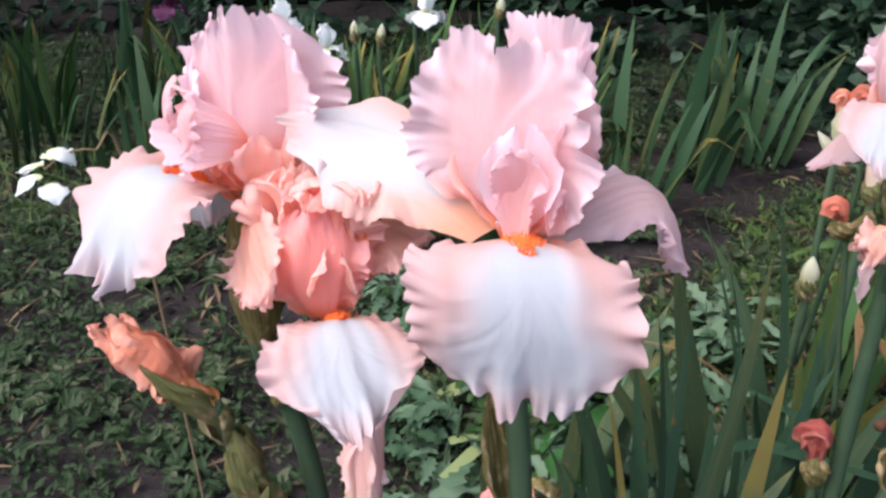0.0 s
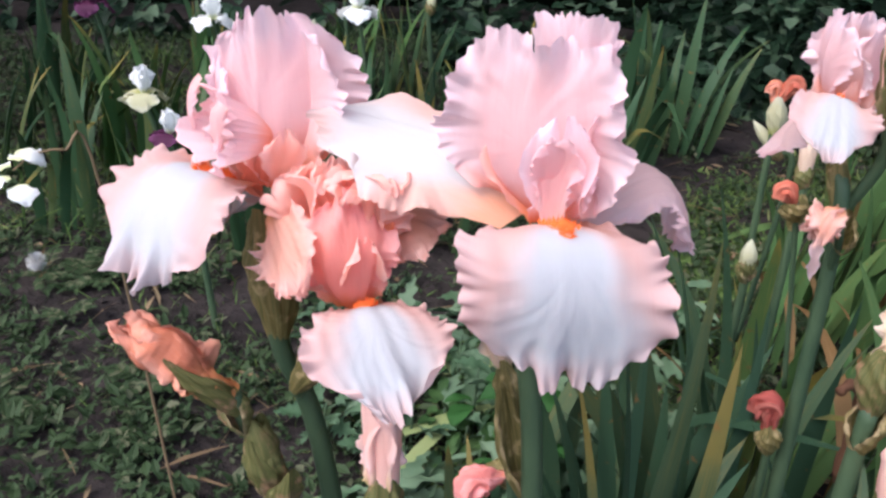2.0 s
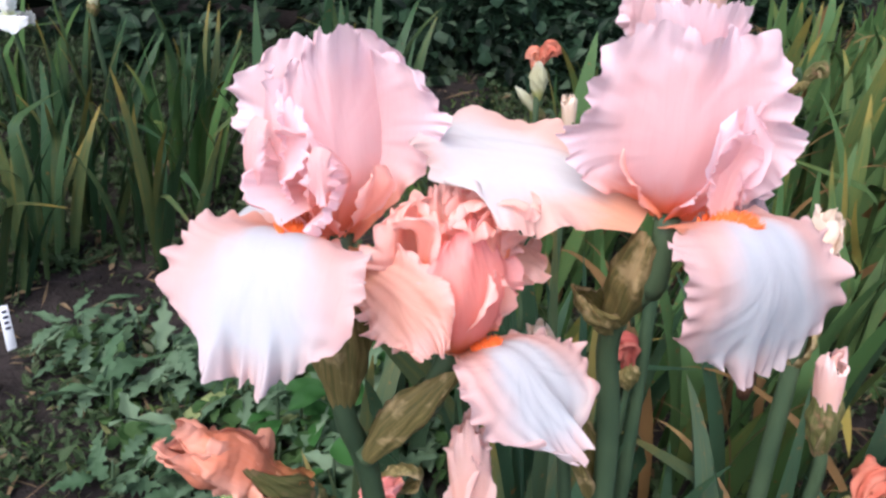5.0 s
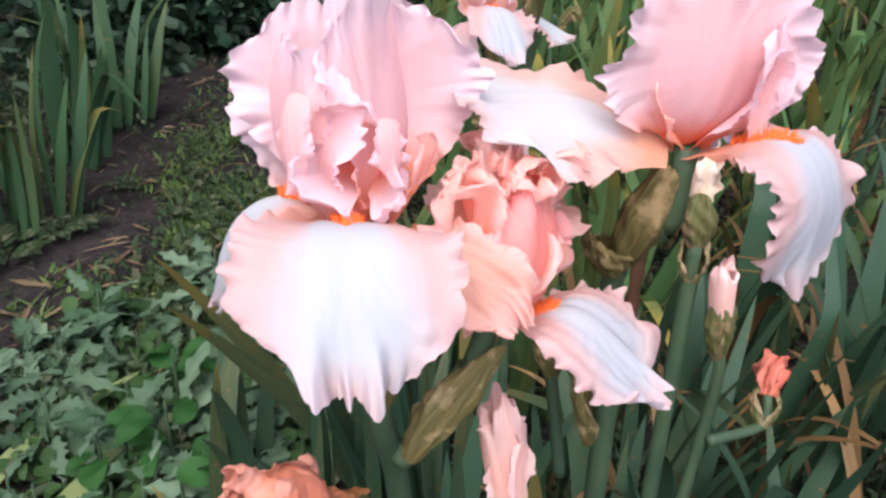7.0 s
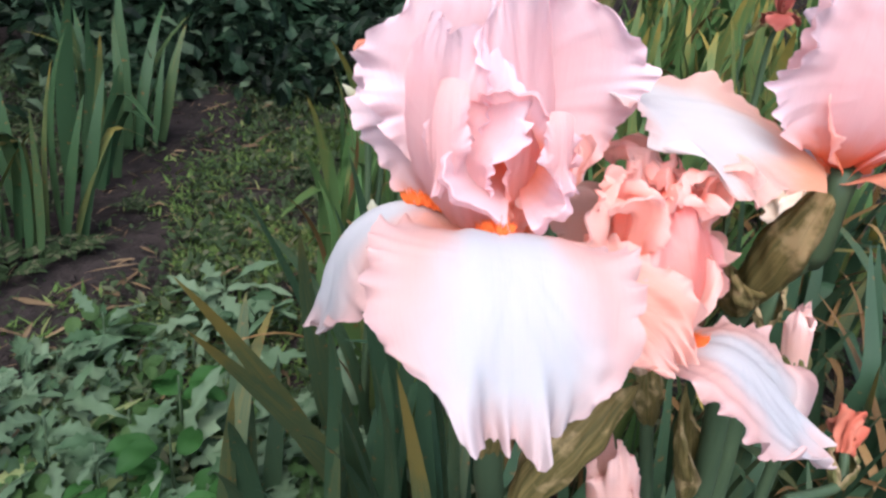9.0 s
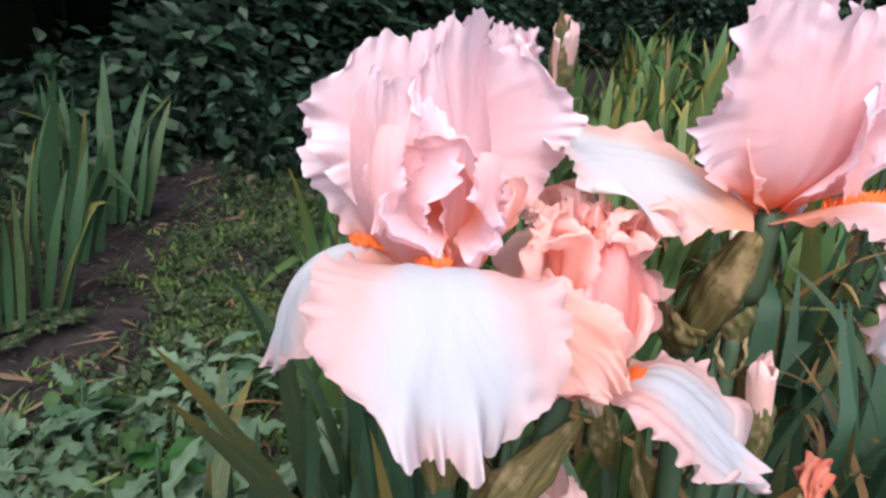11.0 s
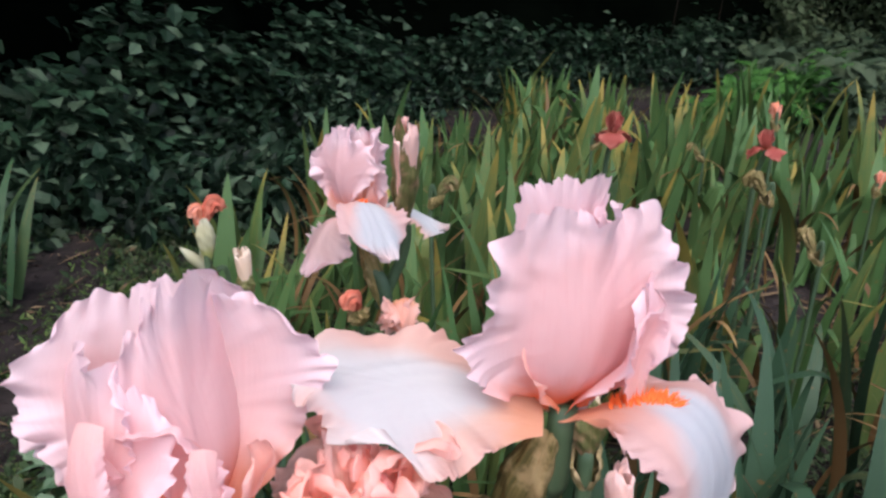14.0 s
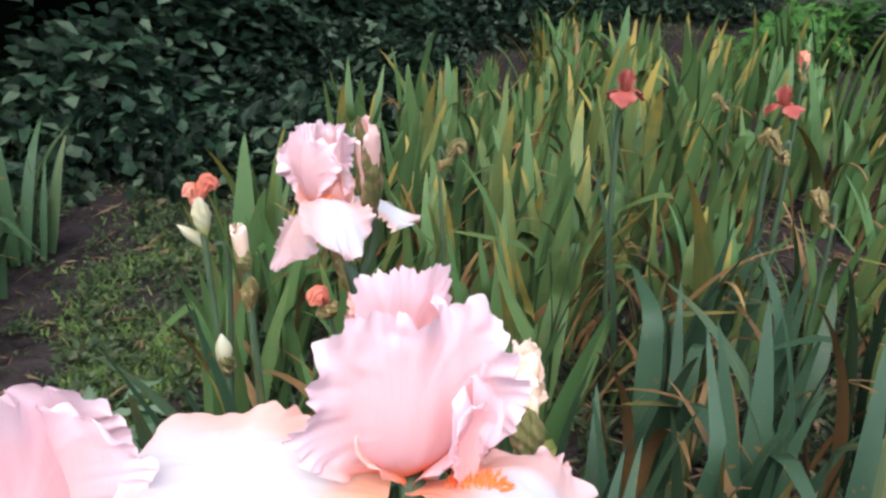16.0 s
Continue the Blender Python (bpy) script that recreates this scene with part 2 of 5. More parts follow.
def part(name, bm, material, parent, label=""):
    me = bpy.data.meshes.new(name)
    o = origin(parent)
    bmesh.ops.translate(bm, verts=bm.verts, vec=-o)
    bm.to_mesh(me)
    bm.free()
    me.materials.append(material)
    me.shade_smooth()
    ob = new(name, me)
    ob.parent = parent
    if label:
        ob["label"] = label
    return ob


def curve_of(pairs, x):
    """Smooth values through (place, value) pairs."""
    px, py = np.array([p[0] for p in pairs], float), np.array([p[1] for p in pairs], float)
    m = np.gradient(py, px)
    i = np.clip(np.searchsorted(px, x, side="right") - 1, 0, len(px) - 2)
    h = px[i + 1] - px[i]
    s = np.clip((x - px[i]) / h, 0, 1)
    return (2 * s**3 - 3 * s**2 + 1) * py[i] + (s**3 - 2 * s**2 + s) * h * m[i] + (3 * s**2 - 2 * s**3) * py[i + 1] + (s**3 - s**2) * h * m[i + 1]


def wob(seed, x, lo=1.0, n=4):
    """Smooth sum of sines of x."""
    r = random.Random(seed)
    out = np.zeros_like(x)
    for k in range(n):
        out = out + math.pow(0.7, k) * np.sin(x * lo * (1 + k * 0.83 + r.random() * 0.5) + r.random() * 6.28)
    return out / 1.6


def grid_faces(nu, nv):
    i = np.arange(nu - 1)[:, None] * nv + np.arange(nv - 1)[None, :]
    return np.stack([i, i + 1, i + nv + 1, i + nv], -1).reshape(-1, 4)


def petal(foot, az, bends, length, widths, seed, cup=0.0, ruffle=0.006, waves=8, lace=0.0009, tip=0.25, roll=0.0, sway=0.0, crease=0.0, notch=0.0, flare=0.0, pleat=0.0, lip=(0.0, 0.0), narrow=(0.0, 0.0), widen=(0.0, 0.0), folds=0.0, scallop=0.055, crimp=1.0, close=0.8, nu=118, nv=109):
    """A petal that leaves foot towards azimuth az (degrees). bends: (place, elevation) along it; widths: (place, half width)."""
    u = np.linspace(0, 1, nu)
    u = 0.35 * u + 0.65 * (1 - (1 - u) ** 1.3)
    v = np.linspace(-1, 1, nv)
    v = np.sign(v) * (1 - (1 - np.abs(v)) ** 1.35)
    fine = np.linspace(0, 1, 240)
    el = np.radians(curve_of(bends, fine))
    aa = np.radians(az + sway * fine**1.5)
    tang = np.stack([np.cos(el) * np.cos(aa), np.cos(el) * np.sin(aa), np.sin(el)], -1)
    spine = np.cumsum(tang, 0) * length / 240
    spine -= spine[0]
    U, V = np.meshgrid(u, v, indexing="ij")
    aV, sign = np.abs(V), np.sign(V)
    S = U * (1 - tip * aV**2.6 - notch * np.exp(-(V / 0.16) ** 2))
    look_up = lambda a: np.stack([np.interp(S, fine, a[:, k]) for k in range(3)], -1)
    P, T = look_up(spine), look_up(tang)
    a0 = np.interp(S, fine, aa)
    side = np.stack([np.sin(a0), -np.cos(a0), np.zeros_like(a0)], -1)
    nrm = np.cross(side, T)
    c, s = math.cos(radians(roll)), math.sin(radians(roll))
    side, nrm = side * c + nrm * s, nrm * c - side * s
    W = curve_of(widths, S) * np.sqrt(1 - close * np.clip((U - 0.68) / 0.32, 0, 1) ** 2.8)
    for k, amount in zip((-1, 1), narrow):
        W = W * (1 - amount * (V * k > 0) * np.clip((U - 0.06) / 0.12, 0, 1) * np.clip((0.74 - U) / 0.30, 0, 1))
    for k, amount in zip((-1, 1), widen):
        W = W * (1 + amount * (V * k > 0) * np.clip((U - 0.25) / 0.3, 0, 1))
    # the cross section turns inward by cup and outward again at flared or rolled edges
    psi = 2 * cup * aV + crease * np.clip(aV / 0.12, 0, 1)
    psi = psi - 2.2 * flare * np.clip((aV - 0.5) / 0.5, 0, 1) * np.clip(U / 0.2, 0, 1) * np.clip((1.1 - U) / 0.3, 0, 1)
    for k, amount in zip((-1, 1), lip):
        psi = psi - 3.0 * amount * (V * k > 0) * np.clip((aV - 0.35) / 0.5, 0, 1) * np.clip((U - 0.10) / 0.16, 0, 1) * np.clip((0.90 - U) / 0.22, 0, 1)
    dv = np.diff(v)[None, :]
    mid = nv // 2

    def across(f):
        run = np.concatenate([np.zeros((nu, 1)), np.cumsum(0.5 * (f[:, 1:] + f[:, :-1]) * dv, 1)], 1)
        return run - run[:, mid:mid + 1]

    reach, lift = across(np.cos(psi)), across(np.sin(psi) * sign) * W
    phi = np.arctan2(V * 0.9, (U - 0.5) * 1.9)
    rim = np.maximum(aV, np.clip((U - 0.35) / 0.65, 0, 1))
    rim = np.clip((rim - 0.30) / 0.70, 0, 1)
    live = np.clip(U / 0.25, 0, 1)
    r = random.Random(seed * 7 + 1)
    flute = 0 * U
    for n, amp, power in ((0.33, 1.7, 2.2), (0.62, 0.8, 3.2), (1.35, 0.40, 4.6), (2.4, 0.34, 6.0), (4.4, 0.28, 8.0)):
        p0, p1, p2 = (r.random() * 6.28 for _ in range(3))
        flute = flute + amp * (crimp if n > 1.4 else 0.55 if crimp > 1.2 and n < 0.5 else 1.0) * rim**power * np.sin(n * waves * phi + 1.9 * np.sin(1.7 * phi + p1) + 1.0 * np.sin(4.3 * phi + p2) + p0) * (0.62 + 0.38 * np.sin(3.6 * phi + p2 + n))
    flute = flute * live * ruffle * 0.62
    flute = flute + folds * live * np.sin(V * 9 + 2.2 * np.sin(3 * U + seed) + seed) * (0.4 + U)
    finger = np.clip(np.sin(phi * 13 + 1.6 * np.sin(phi * 3 + seed)) + 0.2, -0.6, 1.2) * np.clip(1.5 - np.abs(phi), 0, 1)
    flute = flute + 1.6 * pleat * rim**4.5 * live * finger + 0.05 * ruffle * live * wob(seed + 2, V * 6 + 2 * U, 1.3)
    # shallow creases that run out from the base and break up towards the rim
    flute = flute + ruffle * live * (0.030 * wob(seed + 5, phi * 9 + 2.0 * np.sin(7 * U + seed), 1.2) * (0.25 + rim) + 0.070 * wob(seed + 6, phi * 3 + 11 * U, 1.4) * wob(seed + 7, phi * 6 - 5 * U, 1.2) * rim)
    p0, p1 = r.random() * 6.28, r.random() * 6.28
    lobe = np.abs(np.sin(0.6 * waves * phi + 1.5 * np.sin(2.1 * phi + p1) + p0)) ** 0.9 - 0.6
    lobe = lobe + 0.45 * (np.abs(np.sin(1.5 * waves * phi + 1.6 * np.sin(3.7 * phi + p0) + p1)) ** 0.9 - 0.6)
    lobe = lobe + 0.55 * np.sin(0.24 * waves * phi + 0.9 * np.sin(1.3 * phi + p1) + 2 * p0) * np.clip(live * rim * 1.2, 0, 1)
    lobe = lobe * rim**3 * live * scallop
    jag = lace * rim**7 * live * (0.55 * wob(seed + 9, phi * 22, 1.0) + 0.30 * wob(seed + 10, phi * 47, 1.0))
    end = np.clip((U - 0.5) / 0.5, 0, 1)
    local = nrm * np.cos(psi)[..., None] - side * (sign * np.sin(psi))[..., None]
    P = P + side * (W * reach * (1 + lobe) + jag * V)[..., None] + nrm * lift[..., None] + local * flute[..., None]
    P = P + T * (jag * U + 0.75 * length * lobe * end**2 + 0.7 * pleat * rim**3 * end * finger)[..., None]
    P = P + np.array(foot)
    uv = np.stack([V * 0.5 + 0.5, S], -1).reshape(-1, 2)
    return P.reshape(-1, 3), grid_faces(nu, nv), uv, (lambda k: (spine[int(k * 239)] + np.array(foot), nrm[int(k * (nu - 1)), mid]))


def tube(points, radii, sides=10, ends=True):
    """A round tube along points."""
    pts = np.array(points, float)
    n = len(pts)
    tan = np.gradient(pts, axis=0)
    tan /= np.linalg.norm(tan, axis=1)[:, None] + 1e-12
    ref = np.array([1.0, 0.13, 0.07])
    a = np.cross(tan, ref)
    a /= np.linalg.norm(a, axis=1)[:, None]
    b = np.cross(tan, a)
    ang = np.linspace(0, 2 * np.pi, sides, endpoint=False)
    rr = np.array(radii, float)[:, None, None]
    P = pts[:, None, :] + rr * (np.cos(ang)[None, :, None] * a[:, None, :] + np.sin(ang)[None, :, None] * b[:, None, :])
    faces = []
    for i in range(n - 1):
        for j in range(sides):
            k = (j + 1) % sides
            faces.append((i * sides + j, i * sides + k, (i + 1) * sides + k, (i + 1) * sides + j))
    if ends:
        faces.append(tuple(range(sides))[::-1])
        faces.append(tuple((n - 1) * sides + j for j in range(sides)))
    return P.reshape(-1, 3), faces


def smooth_path(points, n=24):
    p = np.array(points, float)
    k = np.linspace(0, 1, len(p))
    x = np.linspace(0, 1, n)
    return np.stack([curve_of(list(zip(k, p[:, i])), x) for i in range(3)], -1)


# ---- iris flowers ----
def add_petal(name, mat, parent, label="", **kw):
    P, F, uv, at = petal(**kw)
    return link_mesh(name, P, F, mat, parent, label, uv), at


def add_beard(parent, at, lo, hi, seed, width=0.0045):
    """A tuft of short hairs along the middle of a fall."""
    r = random.Random(seed)
    V, F = [], []
    for i in range(150):
        k = lo + (hi - lo) * i / 150
        p, n = at(k)
        q, _ = at(min(1.0, k + 0.03))
        t = (q - p) / (np.linalg.norm(q - p) + 1e-9)
        s = np.cross(t, n)
        w = width * math.sin(math.pi * min(1, 0.15 + (i / 150) * 0.85)) ** 0.6
        off = r.uniform(-1, 1)
        a = p + s * off * w - n * 0.0006
        h = n * r.uniform(0.003, 0.0055) * (1.1 - abs(off) * 0.5) + s * off * 0.0016 + t * r.uniform(0.0, 0.002)
        rad = 0.00062
        b = len(V)
        V += [a + s * rad, a - s * rad * 0.5 + t * rad, a - s * rad * 0.5 - t * rad, a + h]
        F += [(b, b + 1, b + 3), (b + 1, b + 2, b + 3), (b + 2, b, b + 3)]
    link_mesh("beard", np.array(V), F, BEARD, parent, "orange beard")


FALL_BENDS = [(0, 38), (0.22, 34), (0.36, 8), (0.5, -42), (0.7, -66), (1, -72)]
FALL_WIDTHS = [(0, 0.006), (0.2, 0.011), (0.36, 0.024), (0.55, 0.037), (0.78, 0.040), (1, 0.031)]
STD_BENDS = [(0, 48), (0.2, 62), (0.45, 84), (0.75, 97), (1, 84)]
STD_WIDTHS = [(0, 0.006), (0.2, 0.013), (0.45, 0.028), (0.7, 0.035), (1, 0.027)]


def fall(parent, O, az, seed, mat, scale=1.0, bends=None, length=0.112, widths=None, beard=(0.20, 0.37), label="", bw=0.0045, **kw):
    a = dict(foot=O, az=az, bends=bends or FALL_BENDS, length=length * scale, widths=[(p, w * scale) for p, w in (widths or FALL_WIDTHS)], seed=seed, cup=-0.10, ruffle=0.0055 * scale, waves=10, tip=0.18, pleat=0.0014 * scale, crimp=1.7)
    a.update(kw)
    ob, at = add_petal("fall", mat, parent, label, **a)
    if beard:
        add_beard(ob, at, beard[0], beard[1], seed, bw * scale)
    return ob


def standard(parent, O, az, seed, mat, scale=1.0, bends=None, length=0.085, widths=None, label="", **kw):
    a = dict(foot=O, az=az, bends=bends or STD_BENDS, length=length * scale, widths=[(p, w * scale) for p, w in (widths or STD_WIDTHS)], seed=seed, cup=0.45, ruffle=0.0060 * scale, waves=10, tip=0.14, flare=0.45, close=0.6, crimp=1.25, lace=0.0012, scallop=0.065)
    a.update(kw)
    return add_petal("standard", mat, parent, label, **a)[0]


def style_arm(parent, O, az, seed, mat, scale=1.0):
    a = dict(foot=O, az=az, bends=[(0, 60), (0.4, 48), (0.7, 70), (1, 105)], length=0.046 * scale, widths=[(0, 0.003), (0.4, 0.006), (0.75, 0.011), (1, 0.010)], seed=seed, cup=-0.35, ruffle=0.0035, waves=7, tip=0.1, notch=0.2, lace=0.001, nu=26, nv=21)
    a = {**a, "widths": [(p, w * scale) for p, w in a["widths"]]}
    return add_petal("style_arm", mat, parent, "", **a)[0]


def throat(parent, O, down, r=0.0058, drop=0.035):
    """The green and brown tube below a flower."""
    O, d = Vector(O), Vector(down).normalized()
    pts = [O + Vector((0, 0, 0.004)) , O + d * 0.008, O + d * 0.018, O + d * 0.028, O + d * drop]
    v, f = tube(pts, [r * 0.9, r * 0.8, r * 0.9, r * 1.05, r * 0.7], 14)
    link_mesh("ovary", v, f, STEM, parent)


def spathe(parent, foot, top, r, seed, mat, az=0.0, flare=0.5, split=0.35):
    """A papery boat-shaped bract that wraps a stem from foot to top."""
    rr = random.Random(seed)
    foot, top = np.array(foot, float), np.array(top, float)
    n, m = 26, 44
    axis = top - foot
    L = np.linalg.norm(axis)
    axis = axis / L
    e1 = np.array([math.cos(radians(az)), math.sin(radians(az)), 0.0])
    e1 = e1 - axis * e1.dot(axis)
    e1 /= np.linalg.norm(e1)
    e2 = np.cross(axis, e1)
    V, uv = [], []
    for i in range(n):
        k = i / (n - 1)
        rad = r * (0.30 + 0.74 * math.sin(math.pi * min(1, 0.02 + k * 0.78)) ** 0.9) * (1 - 0.30 * max(0, k - 0.6) / 0.4)
        half = math.pi * (1.02 - split * k**1.5)
        for j in range(m):
            q = j / (m - 1) * 2 - 1
            a = q * half
            kk = k * (1 - 0.30 * abs(q) ** 2)
            w = 1 + 0.10 * math.sin(4 * a + seed + 2 * k) * (0.3 + k) + 0.05 * math.sin(11 * a + 4 * k + seed) - 0.12 * math.exp(-((q - 0.15) / 0.12) ** 2)
            w += 0.07 * math.sin(17 * a + 9 * k + 3 * seed) * k + 0.06 * math.sin(23 * k + 5 * a + seed)
            V.append(foot + axis * L * kk + (e1 * math.cos(a) + e2 * math.sin(a)) * rad * w + e1 * flare * r * k**3)
            uv.append((q * 0.5 + 0.5, k))
    link_mesh("spathe", np.array(V), grid_faces(n, m), mat, parent, uvs=uv)


def stem(parent, pts, r0, r1, mat=None, name="stem"):
    p = smooth_path(pts, 26)
    v, f = tube(p, np.linspace(r0, r1, 26), 12)
    link_mesh(name, v, f, mat or STEM, parent)


def bud(parent, foot, top, r, seed, mat, green=0.55):
    """A rolled bud: the frilled ends of twisted petals leave a long sheath."""
    foot, top = np.array(foot, float), np.array(top, float)
    axis = top - foot
    L = np.linalg.norm(axis)
    axis /= L
    e1 = np.cross(axis, [0.3, 1, 0.1])
    e1 /= np.linalg.norm(e1)
    e2 = np.cross(axis, e1)
    n, m = 34, 61
    K, G = np.meshgrid(np.linspace(0, 1, n), np.linspace(0, 2 * np.pi, m), indexing="ij")
    turns = G * 1.0 + 1.4 * K
    rad = r * (0.45 + 0.42 * np.sin(np.pi * (0.06 + 0.62 * K)))
    layer = 0.20 * np.mod(3 * turns / 6.2832 + 0.3 * np.sin(seed), 1.0) * K
    rim = np.clip((K - 0.78) / 0.22, 0, 1)
    frill = 1 + layer + rim * (0.30 * np.sin(7 * G + seed) + 0.16 * np.sin(15 * G + 2 * seed)) - 0.35 * np.clip((K - 0.9) / 0.1, 0, 1)
    up = L * K * (1 - 0.10 * rim * (1 + np.sin(2 * G + seed))) + 0.16 * r * rim * np.sin(9 * G + seed)
    if mat in (CREAM, SPATHE_GREEN):
        close = 1 - 0.92 * np.clip((K - 0.55) / 0.45, 0, 1) ** 1.6
        frill, up = (1 + layer) * close, L * K
    R = rad * frill
    V = foot + up[..., None] * axis + R[..., None] * (np.cos(G)[..., None] * e1 + np.sin(G)[..., None] * e2)
    uv = np.stack([0.5 + 0.3 * np.sin(G), 0.35 + 0.65 * K], -1).reshape(-1, 2)
    link_mesh("bud_petals", V.reshape(-1, 3), grid_faces(n, m), mat, parent, uvs=uv)
    open_tip = mat not in (CREAM, SPATHE_GREEN)
    inner = petal(foot=tuple(foot + axis * L * (0.55 if open_tip else 0.30)), az=seed * 70, bends=[(0, 85), (0.5, 92), (1, 80)], length=L * 0.46, widths=[(0, r * 0.4), (0.6, r * 0.75), (1, r * 0.6)], seed=seed, cup=0.8, ruffle=r * 0.28, waves=14, nu=30, nv=31)
    link_mesh("inner_petal", inner[0], inner[1], mat, parent, uvs=inner[2])
    spathe(parent, foot - axis * L * 0.12, foot + axis * L * (green + 0.12), r * 1.02, seed, SPATHE_GREEN, seed * 50, 0.2, 0.35)
    spathe(parent, foot - axis * L * 0.12, foot + axis * L * (green + 0.28), r * 0.94, seed + 1, SPATHE_GREEN, seed * 50 + 170, 0.1, 0.45)


def folded_flower(parent, foot, top, r, seed, mat, n=5):
    """A collapsed flower: limp petals folded lengthwise like cloth, their ends turned over."""
    rr = random.Random(seed)
    foot, top = np.array(foot, float), np.array(top, float)
    axis = top - foot
    L = np.linalg.norm(axis)
    axis /= L
    turn = np.array(Vector((0, 0, 1)).rotation_difference(Vector(axis)).to_matrix())
    for i in range(n):
        az = 360 * i / n + rr.uniform(-25, 25)
        Q, F, uv, at = petal(foot=(0, 0, 0), az=az, bends=[(0, 62), (0.35, 78), (0.7, 92), (0.88, 100), (1, 125)], length=L * rr.uniform(0.95, 1.25), widths=[(0, r * 0.3), (0.4, r * 0.7), (0.75, r * 0.85), (1, r * 0.6)], seed=seed * 10 + i, cup=0.8, ruffle=r * 0.24, waves=5, lace=0.0006, tip=0.15, sway=rr.uniform(-40, 40), crease=0.25, folds=r * 0.035, nu=56, nv=45)
        Q = Q @ turn.T + foot
        link_mesh("limp_petal", Q + noise_field(Q * 160, seed) * r * 0.07 + noise_field(Q * 720, seed + 3) * r * 0.016, F, mat, parent, uvs=uv)


def wilted(parent, foot, top, r, seed, mat, n=3):
    """A collapsed flower: a twisted roll of folded petals whose end flops over, with shrivelled flaps."""
    rr = random.Random(seed)
    foot, top = np.array(foot, float), np.array(top, float)
    axis = top - foot
    L = np.linalg.norm(axis)
    axis /= L
    level = np.array([axis[0], axis[1], 0.0]) + np.array([rr.uniform(-0.3, 0.3), rr.uniform(-0.3, 0.3), 0])
    level /= np.linalg.norm(level) + 1e-9
    path = smooth_path([foot - axis * L * 0.15, foot + axis * L * 0.45, top, top + level * r * 0.55 - np.array([0, 0, 0.25 * r]), top + level * r * 0.75 - np.array([0, 0, 1.1 * r])], 44)
    k = np.linspace(0, 1, 44)
    rad = r * (0.34 + 0.46 * np.sin(np.pi * (0.05 + 0.72 * k)) ** 1.2)
    m = 64
    tan = np.gradient(path, axis=0)
    tan /= np.linalg.norm(tan, axis=1)[:, None]
    a0 = np.cross(tan, np.array([0.31, 0.9, 0.2]))
    a0 /= np.linalg.norm(a0, axis=1)[:, None]
    b0 = np.cross(tan, a0)
    ang = np.linspace(0, 2 * np.pi, m)
    K, G = np.meshgrid(k, ang, indexing="ij")
    fold = 1 + 0.05 * np.sin(31 * G + 14 * np.sin(2 * K + seed)) + 0.30 * np.sin(5 * G + 3.2 * K + seed) * (0.3 + K) + 0.12 * np.sin(9 * G - 6 * K + 2 * seed) + 0.06 * np.sin(23 * G + 9 * K + seed) * K + 0.08 * np.sin(17 * K + 2 * G + seed)
    P = path[:, None, :] + (rad[:, None] * fold)[..., None] * (np.cos(G)[..., None] * a0[:, None, :] + np.sin(G)[..., None] * b0[:, None, :])
    uv = np.stack([0.5 + 0.45 * np.sin(G * 2), 0.25 + 0.7 * K], -1).reshape(-1, 2)
    P = P.reshape(-1, 3)
    link_mesh("rolled_petals", P + noise_field(P * 300, seed) * r * 0.05, grid_faces(44, m), mat, parent, uvs=uv)
    turn = Vector((0, 0, 1)).rotation_difference(Vector(axis)).to_matrix()
    for i in range(n):
        az = 360 * i / n + rr.uniform(-30, 30)
        Q, F, uv, at = petal(foot=(0, 0, 0), az=az, bends=[(0, 60), (0.4, 78), (0.65, 112), (0.85, 190), (1, 250)], length=L * rr.uniform(1.1, 1.4), widths=[(0, r * 0.3), (0.4, r * 0.65), (0.8, r * 0.62), (1, r * 0.45)], seed=seed * 10 + i, cup=0.55, ruffle=r * 0.26, waves=14, lace=0.0008, tip=0.2, sway=rr.uniform(-50, 50), nu=40, nv=31)
        Q = Q @ np.array(turn).T + foot
        link_mesh("shrivelled_petal", Q + noise_field(Q * 330, seed) * r * 0.10, F, mat, parent, uvs=uv)


def noise_field(P, seed):
    """A smooth wrinkling vector for each point."""
    s = seed * 1.7
    return np.stack([np.sin(P[:, 1] * 1.3 + s) * np.cos(P[:, 2] * 1.7 - s), np.sin(P[:, 2] * 1.1 - s) * np.cos(P[:, 0] * 1.9 + s), np.sin(P[:, 0] * 1.5 + 2 * s) * np.cos(P[:, 1] * 1.2)], -1)


PLANT = "bearded irises in bloom"

# front flower
C = Vector((0.067, 0.335, 0.862))
flower_c = thing("bearded_iris_flower", C, "pink bearded iris bloom with white fall and orange beard", "flower", PLANT)
fall(flower_c, C, -83, 11, FALL, length=0.1052, bends=[(0, 23), (0.22, 28), (0.36, 7), (0.5, -48), (0.7, -88), (1, -104)], widths=[(0, 0.0055), (0.18, 0.011), (0.29, 0.025), (0.40, 0.0375), (0.52, 0.0395), (0.62, 0.0375), (0.78, 0.0405), (0.92, 0.036), (1, 0.031)], sway=-20, roll=6, beard=(0.18, 0.42), bw=0.0065, pleat=0.0022, tip=0.17, close=0.35, ruffle=0.0060, waves=11)
fall(flower_c, C + Vector((-0.0104, 0.0023, 0.0026)), 133, 12, BRIDGE, bends=[(0, 33), (0.25, 26), (0.5, 15), (0.8, 10), (1, 2)], length=0.0980, widths=[(0, 0.0071), (0.2, 0.0190), (0.4, 0.0300), (0.65, 0.0365), (0.85, 0.0375), (1, 0.0323)], beard=None, cup=-0.1, sway=67, roll=22, widen=(0.0, -0.25), pleat=0.0006, ruffle=0.0042, waves=10, lace=0.0006, crimp=0.9)
